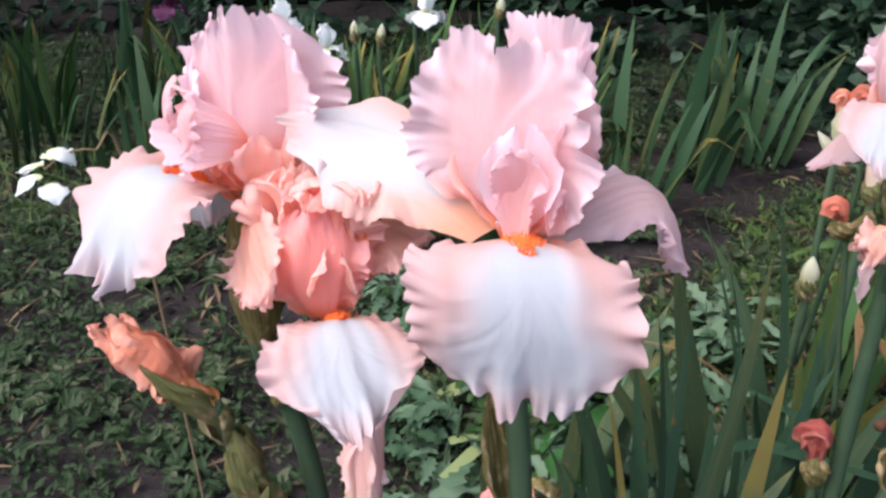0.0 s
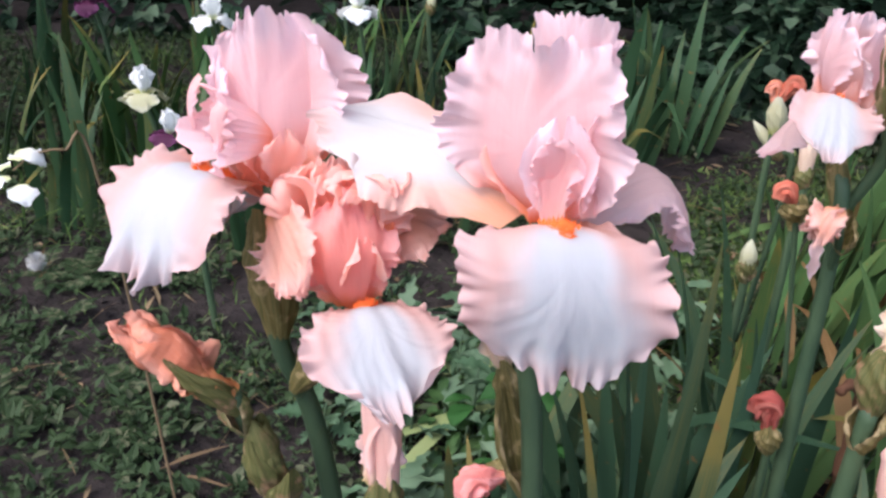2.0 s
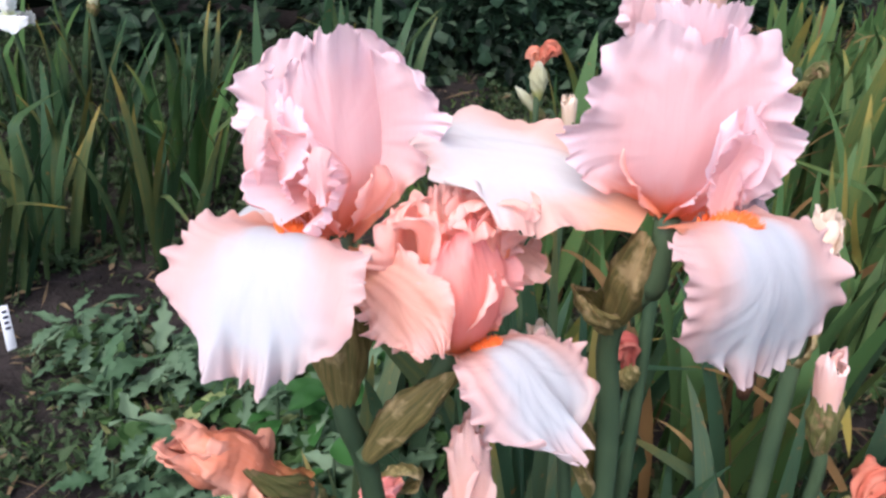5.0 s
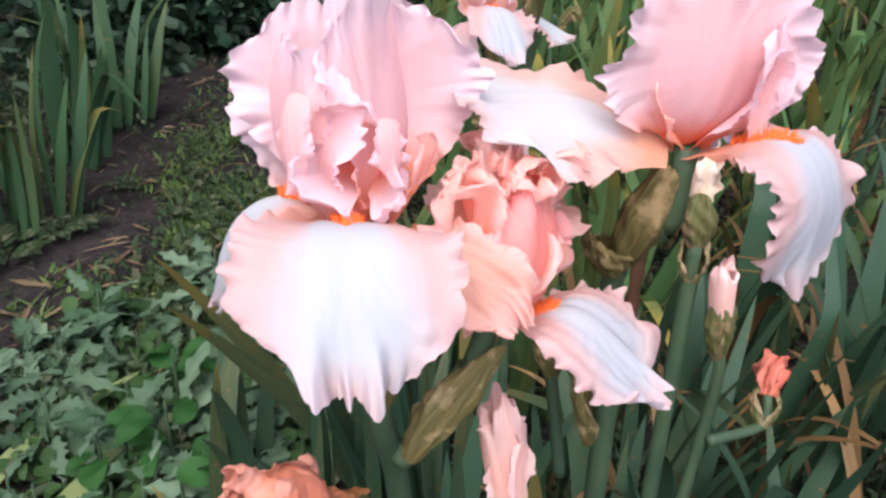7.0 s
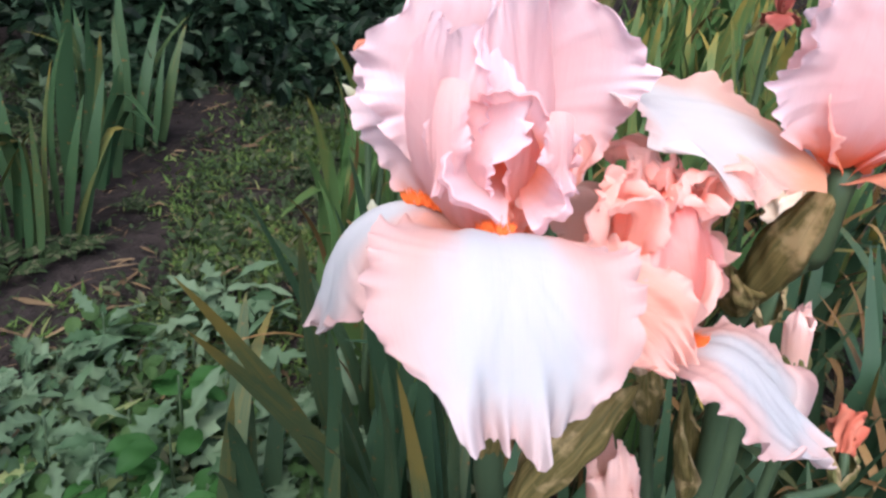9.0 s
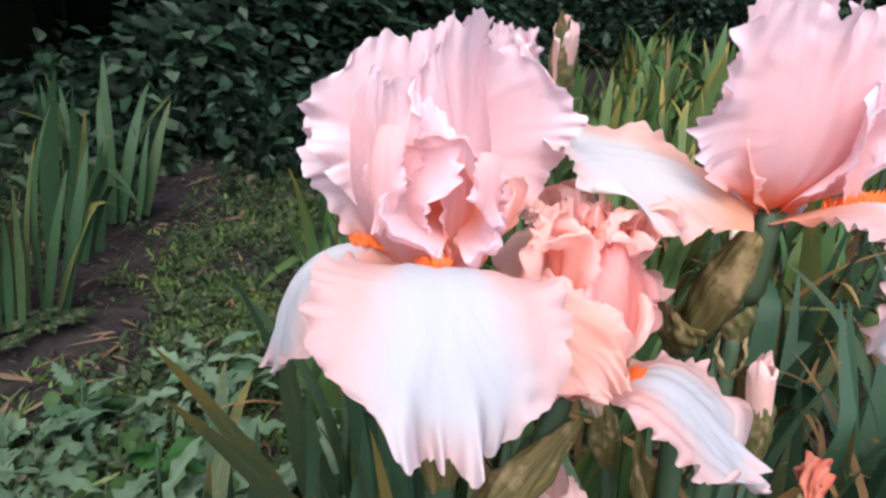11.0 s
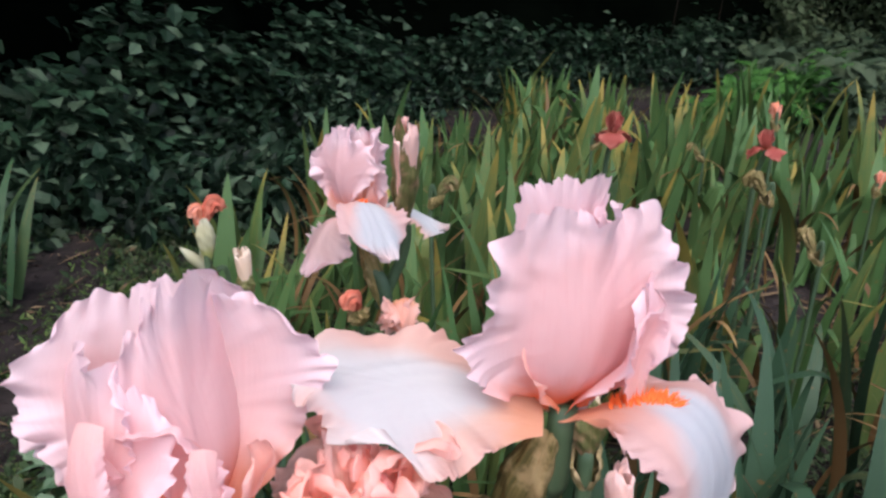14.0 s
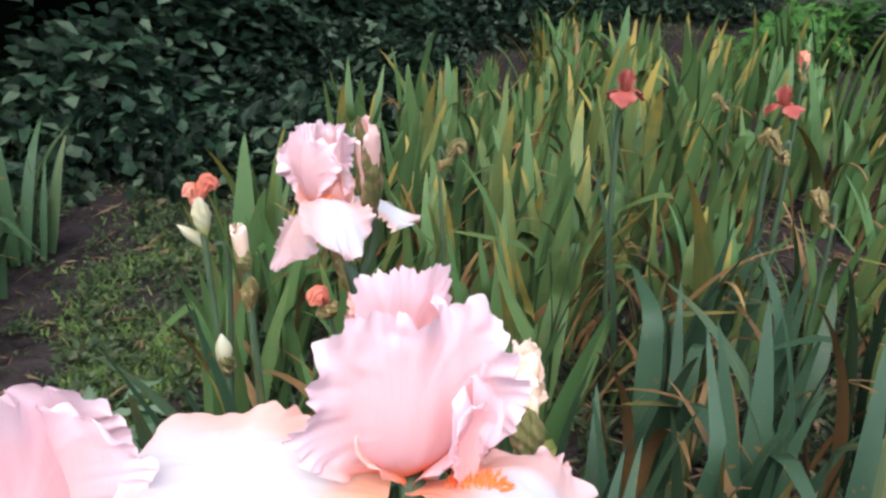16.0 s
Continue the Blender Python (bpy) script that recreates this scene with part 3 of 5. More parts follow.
fall(flower_c, C, 20, 13, FLAP, bends=[(0, 26), (0.25, 16), (0.5, 4), (0.64, -38), (0.78, -78), (1, -86)], length=0.1010, widths=[(0, 0.0062), (0.16, 0.0125), (0.36, 0.0170), (0.55, 0.0180), (0.78, 0.0220), (1, 0.0220)], sway=4, roll=-16, cup=-0.25, tip=0.10, beard=None, close=0.5, ruffle=0.0065)
standard(flower_c, C + Vector((0.0007, 0.003, 0.0023)), 238, 14, PINK, bends=[(0, 38), (0.2, 58), (0.45, 84), (0.75, 95), (1, 82)], length=0.0830, widths=[(0, 0.0052), (0.12, 0.016), (0.24, 0.0310), (0.42, 0.0385), (0.62, 0.0375), (0.82, 0.034), (1, 0.0310)], widen=(0.02, 0.0), sway=2, roll=3, cup=0.42, flare=0.80, waves=11, ruffle=0.0068, tip=0.05, close=0.35)
standard(flower_c, C + Vector((0.002, 0.003, 0)), -6, 15, PINK, length=0.0800, bends=[(0, 40), (0.2, 56), (0.45, 80), (0.75, 96), (1, 84)], widths=[(0, 0.0062), (0.16, 0.0160), (0.32, 0.0300), (0.5, 0.0360), (0.75, 0.0330), (1, 0.0270)], widen=(0.0, -0.40), sway=4, roll=2, cup=0.42, flare=0.85, waves=11, ruffle=0.0066, tip=0.08, close=0.45)
standard(flower_c, C + Vector((0.0013, 0, 0.0014)), 46, 16, PINK, length=0.0875, bends=[(0, 40), (0.2, 60), (0.45, 88), (0.75, 101), (1, 90)], widths=[(0, 0.0081), (0.2, 0.0176), (0.45, 0.0230), (0.7, 0.0185), (1, 0.0165)], sway=4, roll=-1, cup=0.20, flare=0.25, waves=8, ruffle=0.0040, tip=0.01, close=0.05, crimp=0.9, scallop=0.04)
# folded inner edges between the two front petals
add_petal("inner_fold", FLAP, flower_c, "", foot=C + Vector((0.000, -0.024, 0.014)), az=268, bends=[(0, 98), (0.4, 86), (0.75, 70), (1, 30)], length=0.037, widths=[(0, 0.0045), (0.4, 0.0085), (0.8, 0.0125), (1, 0.0110)], seed=17, cup=-0.50, ruffle=0.0026, waves=6, tip=0.2, roll=12, nu=56, nv=51)
add_petal("inner_fold", FLAP, flower_c, "", foot=C + Vector((0.013, -0.022, 0.014)), az=290, bends=[(0, 100), (0.4, 92), (0.75, 86), (1, 66)], length=0.040, widths=[(0, 0.004), (0.4, 0.0065), (0.8, 0.0085), (1, 0.0065)], seed=18, cup=-0.6, ruffle=0.0022, waves=6, tip=0.2, roll=-6, nu=56, nv=51)
for k, a in enumerate((-88, 152, 28)):
    style_arm(flower_c, C, a, 20 + k, PINK if k == 0 else CORAL, 1.35 if k == 0 else 1.0)
throat(flower_c, C, (0.02, 0.12, -1))
spathe(flower_c, C + Vector((0.0, 0.026, -0.062)), C + Vector((-0.002, 0.002, -0.002)), 0.0098, 3, SPATHE, 190, 0.2, 0.3)
spathe(flower_c, C + Vector((0.001, 0.027, -0.066)), C + Vector((-0.017, 0.022, -0.030)), 0.0095, 4, SPATHE, 170, 0.4, 0.6)
stem(flower_c, [C + Vector((0, 0.004, -0.03)), C + Vector((0.001, 0.027, -0.070)), (0.076, 0.362, 0.70), (0.088, 0.375, 0.35), (0.095, 0.38, -0.03)], 0.0046, 0.0068)

# rear flower with the long drooping fall
A = Vector((-0.047, 0.390, 0.855))
flower_a = thing("bearded_iris_flower", A, "large ruffled pink bearded iris bloom with a hanging white fall", "flower", PLANT)
fall(flower_a, A + Vector((-0.0063, 0.005, 0.005)), 228, 31, FALL, length=0.0955, bends=[(0, 6), (0.22, 32), (0.36, 21), (0.5, -22), (0.7, -54), (1, -74)], widths=[(0, 0.0048), (0.18, 0.010), (0.29, 0.0235), (0.40, 0.0330), (0.55, 0.0350), (0.75, 0.0335), (0.9, 0.0280), (1, 0.0240)], sway=4, roll=4, beard=(0.18, 0.40), pleat=0.0024, tip=0.15, close=0.4, ruffle=0.0058, waves=11)
fall(flower_a, A + Vector((-0.002, -0.004, -0.006)), 284, 32, PEACH, length=0.061, bends=[(0, 12), (0.3, 0), (0.6, -28), (1, -55)], widths=[(0, 0.0045), (0.2, 0.0085), (0.42, 0.0150), (0.7, 0.0180), (1, 0.0165)], beard=None, roll=-54, sway=10, pleat=0.0010, ruffle=0.0060, waves=12, tip=0.14, crimp=2.0, folds=0.0006)
fall(flower_a, A, 128, 33, FALL, length=0.0930, bends=[(0, 31), (0.25, 17), (0.45, -25), (0.7, -68), (1, -84)], widths=[(0, 0.0062), (0.2, 0.0105), (0.36, 0.0200), (0.55, 0.0290), (0.78, 0.0310), (1, 0.0262)], crease=-0.7, roll=-13)
standard(flower_a, A + Vector((-0.004, 0.0012, 0)), 290, 34, PINKDEEP, length=0.0835, bends=[(0, 52), (0.2, 74), (0.45, 98), (0.75, 98), (1, 78)], widths=[(0, 0.0058), (0.16, 0.0200), (0.32, 0.0380), (0.5, 0.0480), (0.75, 0.0490), (1, 0.041)], cup=0.40, flare=0.62, widen=(0.0, -0.55), narrow=(0.0, 0.45), sway=-4, roll=8, waves=13, ruffle=0.0058, tip=0.14, close=0.55)
standard(flower_a, A, 58, 35, PINKDEEP, length=0.0770, bends=[(0, 62), (0.2, 66), (0.45, 74), (0.75, 86), (1, 80)], widths=[(0, 0.0067), (0.2, 0.0197), (0.45, 0.0370), (0.7, 0.0440), (1, 0.0390)], sway=-3, roll=4, cup=0.36, flare=0.40, waves=12, ruffle=0.0055, tip=0.1, close=0.5)
standard(flower_a, A + Vector((-0.005, 0.0015, -0.0041)), 172, 36, PINKDEEP, length=0.0785, bends=[(0, 36), (0.2, 54), (0.45, 80), (0.75, 100), (1, 96)], widths=[(0, 0.0052), (0.2, 0.0183), (0.4, 0.0350), (0.7, 0.0440), (1, 0.0380)], cup=0.44, flare=0.62, widen=(-0.50, 0.0), narrow=(0.45, 0.0), sway=3, roll=-8, waves=13, ruffle=0.0058, tip=0.14, close=0.55)
# turned-out ruffle round the open front
def open_ruffle(parent, centre, az, seed, mat):
    """A frilled funnel: a coral throat that opens into turned-back lobes, slit below."""
    c = np.array(centre)
    n = np.array([math.cos(radians(az)), math.sin(radians(az)), 0.45])
    n /= np.linalg.norm(n)
    right = np.cross(n, [0, 0, 1.0])
    right /= np.linalg.norm(right)
    up = np.cross(right, n)
    nt, nk = 120, 48
    T, K = np.meshgrid(np.linspace(-math.pi * 0.97, math.pi * 0.97, nt), np.linspace(0, 1, nk), indexing="ij")
    low = np.clip(-np.cos(T), 0, 1)
    reach = 0.0125 + 0.0020 * np.abs(np.sin(T)) ** 1.5 + 0.0060 * low**1.2
    reach = reach * (1 + 0.22 * wob(seed, T * 1.5, 1.0))
    rho = 0.0006 + reach * K**0.62
    rim = K**2.0
    d = -0.026 + 0.0325 * np.minimum(1, K * 1.15) ** 1.6 - 0.006 * np.clip((K - 0.7) / 0.3, 0, 1) ** 1.5
    d = d + 0.0065 * K * wob(seed + 4, T * 1.7 + K, 1.0) + 0.0020 * rim * wob(seed + 1, T * 4, 1.0) + 0.0010 * rim * wob(seed + 2, T * 15, 1.0)
    rho = rho + 0.0012 * rim * wob(seed + 3, T * 9, 1.0)
    skew = T + 0.25 * np.sin(2 * T + 1.0) * K
    P = c + n * d[..., None] + (right * (1.15 * np.sin(skew))[..., None] + up * np.cos(skew)[..., None]) * rho[..., None]
    uv = np.stack([0.5 + 0.42 * np.sin(T * 0.5), 0.02 + 0.74 * K], -1).reshape(-1, 2)
    link_mesh("turned_ruffle", P.reshape(-1, 3), grid_faces(nt, nk), mat, parent, uvs=uv)
    # flaps that hang over the mouth: sideways, upward and outward from its centre
    for k, (a, b, o, L, w, lean, tilt) in enumerate([(0.0165, 0.0150, 0.006, 0.032, 0.0070, -12, -8), (-0.0125, 0.0090, 0.006, 0.020, 0.0055, 12, 20)]):
        foot = c + right * a + up * b + n * o
        add_petal("flap", FLAP, parent, "", foot=tuple(foot), az=az + lean, bends=[(0, -35), (0.3, -72), (0.7, -88), (1, -70)], length=L, widths=[(0, w * 0.7), (0.3, w), (0.7, w * 1.05), (1, w * 0.8)], seed=seed * 3 + k, cup=-0.45, ruffle=0.0034, waves=9, lace=0.0007, tip=0.22, roll=tilt, nu=56, nv=51)


open_ruffle(flower_a, (-0.066, 0.3765, 0.894), 214, 37, PINKDEEP)
for k, a in enumerate((218, 300, 112)):
    style_arm(flower_a, A, a, 40 + k, CORAL, 0.55 if k == 0 else 0.9)
throat(flower_a, A, (-0.04, 0.0, -1))
spathe(flower_a, A + Vector((-0.004, -0.002, -0.078)), A + Vector((-0.002, 0, -0.004)), 0.0120, 5, SPATHE, 240, 0.4)
stem(flower_a, [A + Vector((-0.002, 0, -0.03)), A + Vector((-0.004, -0.002, -0.08)), (-0.034, 0.396, 0.69), (-0.012, 0.415, 0.35), (0.0, 0.425, -0.03)], 0.0044, 0.0068)

# small salmon flower between them
B = Vector((-0.010, 0.368, 0.808))
flower_b = thing("bearded_iris_flower", B, "salmon half-closed bearded iris bloom with a white-centred fall", "flower", PLANT)
fall(flower_b, B, 285, 51, FALL, length=0.0830, bends=[(0, 14), (0.22, 34), (0.36, 23), (0.5, -23), (0.7, -46), (1, -52)], widths=[(0, 0.0055), (0.2, 0.0102), (0.36, 0.0232), (0.55, 0.0325), (0.78, 0.0325), (1, 0.0250)], sway=6, roll=2, ruffle=0.0075, pleat=0.002)
fall(flower_b, B + Vector((0.0044, 0.0016, 0.0093)), 35, 52, PEACH, length=0.0633, bends=[(0, 82), (0.3, 73), (0.6, 12), (1, -46)], widths=[(0, 0.0061), (0.2, 0.0112), (0.36, 0.0225), (0.55, 0.0319), (0.78, 0.0338), (1, 0.0291)], sway=-28, roll=-5, beard=None)
fall(flower_b, B, 205, 53, PEACH, length=0.042, bends=[(0, 30), (0.3, 35), (0.6, 30), (1, 5)], widths=[(0, 0.005), (0.4, 0.012), (0.75, 0.016), (1, 0.012)], beard=None, ruffle=0.003, cup=0.5)
standard(flower_b, B + Vector((0.0013, -0.0068, 0)), 258, 54, SALMON, length=0.0700, bends=[(0, 41), (0.2, 52), (0.45, 76), (0.75, 108), (1, 128)], widths=[(0, 0.0042), (0.2, 0.0120), (0.45, 0.0215), (0.7, 0.0235), (1, 0.0185)], sway=8, roll=-8, cup=0.46, flare=0.35, waves=9, ruffle=0.0050, folds=0.0007)
standard(flower_b, B + Vector((0.0008, 0.0006, 0)), 345, 55, SALMON, length=0.0700, bends=[(0, 54), (0.2, 67), (0.45, 90), (0.75, 101), (1, 93)], widths=[(0, 0.0035), (0.2, 0.0085), (0.45, 0.0176), (0.7, 0.0211), (1, 0.0166)], cup=0.4, flare=0.4)
standard(flower_b, B + Vector((-0.0022, 0.0019, 0.0049)), 69, 56, CORAL, length=0.0690, bends=[(0, 62), (0.2, 90), (0.45, 106), (0.75, 95), (1, 78)], widths=[(0, 0.0051), (0.2, 0.0128), (0.45, 0.0257), (0.7, 0.034), (1, 0.0321)], sway=-18, roll=-17, ruffle=0.011, waves=22, folds=0.003)
for k, a in enumerate((282, 42, 165)):
    style_arm(flower_b, B, a, 60 + k, CORAL, 1.15)
# crinkled coral crests above the folded petals
for k, (x, y, a, L) in enumerate([(-0.004, 0.362, 200, 0.040), (0.003, 0.376, 120, 0.038), (0.005, 0.354, 290, 0.040), (-0.016, 0.362, 235, 0.036), (-0.026, 0.362, 170, 0.034), (-0.006, 0.352, 250, 0.034)]):
    add_petal("crest", CORAL, flower_b, "", foot=(x, y, 0.846), az=a, bends=[(0, 85), (0.4, 88), (0.7, 60), (0.88, -10), (1, -50)], length=L, widths=[(0, 0.005), (0.4, 0.010), (0.8, 0.0125), (1, 0.010)], seed=240 + k, cup=0.5, ruffle=0.004, waves=12, lace=0.001, tip=0.12, folds=0.0016, nu=40, nv=35)
throat(flower_b, B, (-0.3, 0.1, -1))
spathe(flower_b, (-0.044, 0.380, 0.752), B + Vector((0.0, -0.002, -0.004)), 0.0095, 7, SPATHE, 280, 0.3)
stem(flower_b, [B + Vector((-0.008, 0.004, -0.02)), B + Vector((-0.02, 0.01, -0.04)), (-0.044, 0.385, 0.748)], 0.0045, 0.005)

# flower further back
D = Vector((0.383, 0.702, 0.777))
flower_d = thing("bearded_iris_flower", D, "pink bearded iris bloom with white fall, beside a tall bud", "flower", PLANT)
fall(flower_d, D + Vector((-0.003, 0.003, 0.010)), 236, 71, FALL, length=0.104, bends=[(0, 50), (0.22, 42), (0.36, 15), (0.5, -28), (0.7, -52), (1, -66)], widths=[(0, 0.0045), (0.2, 0.0095), (0.36, 0.022), (0.55, 0.0335), (0.78, 0.0345), (1, 0.026)], sway=13, roll=12, ruffle=0.0075)
fall(flower_d, D + Vector((0, 0, 0.008)), 330, 72, BRIDGE, length=0.095, bends=[(0, 36), (0.25, 21), (0.45, -19), (0.8, -40), (1, -50)], crease=-0.3, ruffle=0.0085, beard=None)
fall(flower_d, D + Vector((0, 0, 0.004)), 160, 73, FLAP, length=0.0860, bends=[(0, 42), (0.25, 17), (0.45, -34), (0.8, -66), (1, -78)], crease=-0.3, ruffle=0.0085, beard=None)
standard(flower_d, D + Vector((0, 0, 0.008)), 312, 74, PINKDEEP, 1.12, length=0.080, cup=0.3, ruffle=0.0085, flare=0.7)
standard(flower_d, D + Vector((0, 0, 0.008)), 70, 75, PINKDEEP, 1.15, length=0.080, cup=0.25, ruffle=0.0085, flare=0.6)
standard(flower_d, D + Vector((0, 0, 0.008)), 186, 76, PINKDEEP, 1.12, length=0.0865, bends=[(0, 43), (0.2, 52), (0.45, 72), (0.75, 92), (1, 88)], ruffle=0.0085, flare=0.7, narrow=(0.6, 0.0))
for k, a in enumerate((252, 12, 132)):
    style_arm(flower_d, D, a, 80 + k, CORAL, 1.2)
throat(flower_d, D, (0, 0.02, -1))
spathe(flower_d, D + Vector((0.0, -0.025, -0.075)), D + Vector((0, 0, -0.008)), 0.009, 9, SPATHE, 215, 0.3)
stem(flower_d, [D + Vector((-0.002, -0.004, -0.03)), D + Vector((0.0, -0.028, -0.08)), (0.385, 0.675, 0.4), (0.39, 0.69, -0.03)], 0.0052, 0.009)

# ---- buds and spent flowers ----
SPENT = "spent iris flowers"
BUDS = "iris buds"


def bud_thing(foot, top, r, seed, mat, label, root, green=0.5):
    foot, top = Vector(foot), Vector(top)
    ob = thing("iris_bud", foot, label, "flower bud", BUDS)
    bud(ob, foot, top, r, seed, mat, green)
    stem(ob, [foot + (top - foot) * 0.1, foot - (top - foot) * 0.5, Vector(root)], r * 0.42, r * 0.5)
    return ob


def spent_thing(foot, top, r, seed, label, root, sheath=SPATHE_GREEN, mat=None, n=3, sr=0.9):
    foot, top = Vector(foot), Vector(top)
    ob = thing("spent_iris_flower", foot, label, "spent flower", SPENT)
    wilted(ob, foot, top, r, seed, mat or WITHERED, n)
    axis = (top - foot).normalized()
    spathe(ob, foot - axis * r * 2.2, foot + axis * r * 0.9, r * sr, seed, sheath, seed * 77, 0.2, 0.45)
    stem(ob, [foot, foot - axis * r * 2.0, Vector(root)], r * 0.28, r * 0.32)
    return ob


spent = thing("spent_iris_flower", (-0.074, 0.372, 0.752), "collapsed coral iris flower with limp folded petals", "spent flower", SPENT)
folded_flower(spent, (-0.074, 0.373, 0.750), (-0.118, 0.380, 0.790), 0.027, 1, WITHERED, 5)
spathe(spent, (-0.072, 0.374, 0.742), (-0.098, 0.366, 0.786), 0.0075, 31, SPATHE_GREEN, 230, 0.2, 0.6)
spathe(spent, (-0.070, 0.376, 0.728), (-0.078, 0.373, 0.760), 0.0075, 32, SPATHE_GREEN, 100, 0.1, 0.3)
stem(spent, [(-0.074, 0.374, 0.754), (-0.068, 0.378, 0.725), (-0.058, 0.385, 0.66), (-0.030, 0.400, 0.58)], 0.0042, 0.005)
sheath = thing("iris_bud_sheath", (-0.064, 0.377, 0.695), "olive and brown papery bud sheath with a pink tip", "bud sheath")
bud(sheath, (-0.060, 0.377, 0.688), (-0.066, 0.374, 0.738), 0.0098, 12, SPATHE_GREEN, 0.72)
bract = thing("iris_bract", (-0.056, 0.372, 0.69), "torn papery pinkish bract beside the spent flower", "bud sheath")
spathe(bract, (-0.056, 0.374, 0.672), (-0.050, 0.370, 0.716), 0.0085, 33, SPATHE_GREEN, 300, 0.4, 0.6)
stem(bract, [(-0.056, 0.374, 0.69), (-0.054, 0.378, 0.66), (-0.030, 0.400, 0.57)], 0.0035, 0.005)
bud_thing((0.000, 0.360, 0.684), (0.000, 0.370, 0.766), 0.0105, 2, BUDPINK, "tall pale pink iris bud with a frilled tip", (-0.015, 0.410, 0.50), 0.12)
opening = thing("iris_bud", (0.0, 0.360, 0.690), "opening pale pink iris bud with frilled petal edges", "flower bud", BUDS)
for k, (a, L) in enumerate([(205, 0.060), (330, 0.055), (265, 0.050)]):
    add_petal("bud_petal", BUDPINK, opening, "", foot=(-0.001, 0.362, 0.694), az=a, bends=[(0, 70), (0.3, 86), (0.7, 98), (1, 72)], length=L, widths=[(0, 0.006), (0.4, 0.011), (0.8, 0.0125), (1, 0.010)], seed=330 + k, cup=0.5, ruffle=0.0025, waves=12, lace=0.0008, tip=0.15, folds=0.0008, nu=40, nv=31)
stem(opening, [(-0.001, 0.362, 0.70), (-0.004, 0.366, 0.66), (-0.015, 0.410, 0.50)], 0.0045, 0.005)
small = thing("spent_iris_flower", (0.066, 0.394, 0.748), "shrivelled peach iris flower beside a green stem", "spent flower", SPENT)
folded_flower(small, (0.066, 0.394, 0.744), (0.056, 0.398, 0.778), 0.013, 3, CREAMPEACH, 4)
spathe(small, (0.069, 0.390, 0.722), (0.064, 0.395, 0.760), 0.0075, 81, SPATHE, 240, 0.2, 0.4)
stem(small, [(0.066, 0.394, 0.748), (0.068, 0.390, 0.72), (0.070, 0.382, 0.66)], 0.003, 0.0035)
dry = thing("dry_spathe", (0.066, 0.366, 0.71), "dry tan papery sheath on a green stem", "bud sheath")
spathe(dry, (0.072, 0.368, 0.690), (0.060, 0.364, 0.760), 0.008, 21, SPATHE, 100, 0.5, 0.6)
bud_thing((0.303, 0.400, 0.608), (0.300, 0.406, 0.686), 0.0105, 4, BUDPINK, "pink-tipped iris bud in a green sheath", (0.30, 0.41, 0.40))
spent_thing((0.288, 0.352, 0.602), (0.300, 0.356, 0.614), 0.0120, 5, "small dry red rolled-up iris flower", (0.215, 0.36, 0.60), SPATHE_GREEN, CORALRED)
fading = thing("spent_iris_flower", (0.290, 0.425, 0.722), "fading cream and peach iris flower on a dark stem", "spent flower", SPENT)
folded_flower(fading, (0.290, 0.425, 0.716), (0.302, 0.436, 0.768), 0.022, 6, CREAMPEACH, 5)
spathe(fading, (0.286, 0.424, 0.694), (0.292, 0.427, 0.738), 0.0125, 79, SPATHE_GREEN, 200, 0.2, 0.4)
stem(fading, [(0.290, 0.425, 0.72), (0.287, 0.424, 0.69), (0.285, 0.425, 0.60)], 0.0045, 0.005)
joint = thing("dry_bract", (0.287, 0.424, 0.69), "dry brown bract wrapped round a dark stem", "bud sheath")
spathe(joint, (0.286, 0.424, 0.665), (0.288, 0.424, 0.712), 0.011, 23, SPATHE, 30, 0.5, 0.5)
stem(joint, [(0.286, 0.424, 0.70), (0.285, 0.426, 0.55), (0.29, 0.44, -0.03)], 0.0055, 0.008)
hung = thing("spent_iris_flower", (0.366, 0.640, 0.712), "withered peach iris flower hanging on its stem", "spent flower", SPENT)
folded_flower(hung, (0.366, 0.642, 0.722), (0.336, 0.634, 0.720), 0.029, 7, PEACH, 5)
add_petal("limp_petal", PEACH, hung, "", foot=(0.362, 0.636, 0.732), az=215, bends=[(0, 40), (0.35, -30), (0.7, -80), (1, -100)], length=0.048, widths=[(0, 0.005), (0.4, 0.012), (0.8, 0.014), (1, 0.010)], seed=83, cup=-0.5, ruffle=0.0045, waves=9, folds=0.0008, nu=48, nv=39)
add_petal("hanging_petal", FLAP, hung, "", foot=(0.344, 0.630, 0.708), az=250, bends=[(0, -40), (0.4, -85), (1, -100)], length=0.036, widths=[(0, 0.004), (0.4, 0.0055), (1, 0.0045)], seed=77, cup=0.6, ruffle=0.002, waves=8, nu=30, nv=19)
spathe(hung, (0.384, 0.660, 0.680), (0.372, 0.644, 0.722), 0.010, 78, SPATHE, 60, 0.3, 0.5)
stem(hung, [(0.366, 0.641, 0.712), (0.376, 0.655, 0.69), (0.384, 0.672, 0.655)], 0.0035, 0.004)
spent_thing((0.360, 0.667, 0.482), (0.357, 0.667, 0.512), 0.013, 8, "small shrivelled dark red iris flower", (0.37, 0.68, 0.38), SPATHE, REDPET)
bud_thing((0.483, 1.051, 0.438), (0.482, 1.049, 0.500), 0.013, 9, CREAM, "pale pointed iris bud on a thin stem", (0.48, 1.08, 0.0), 0.4)
orange = thing("spent_iris_flower", (0.490, 1.063, 0.670), "withered orange iris flower on a pale sheath", "spent flower", SPENT)
wilted(orange, Vector((0.492, 1.066, 0.690)), Vector((0.502, 1.060, 0.716)), 0.0105, 10, CORALRED, 4)
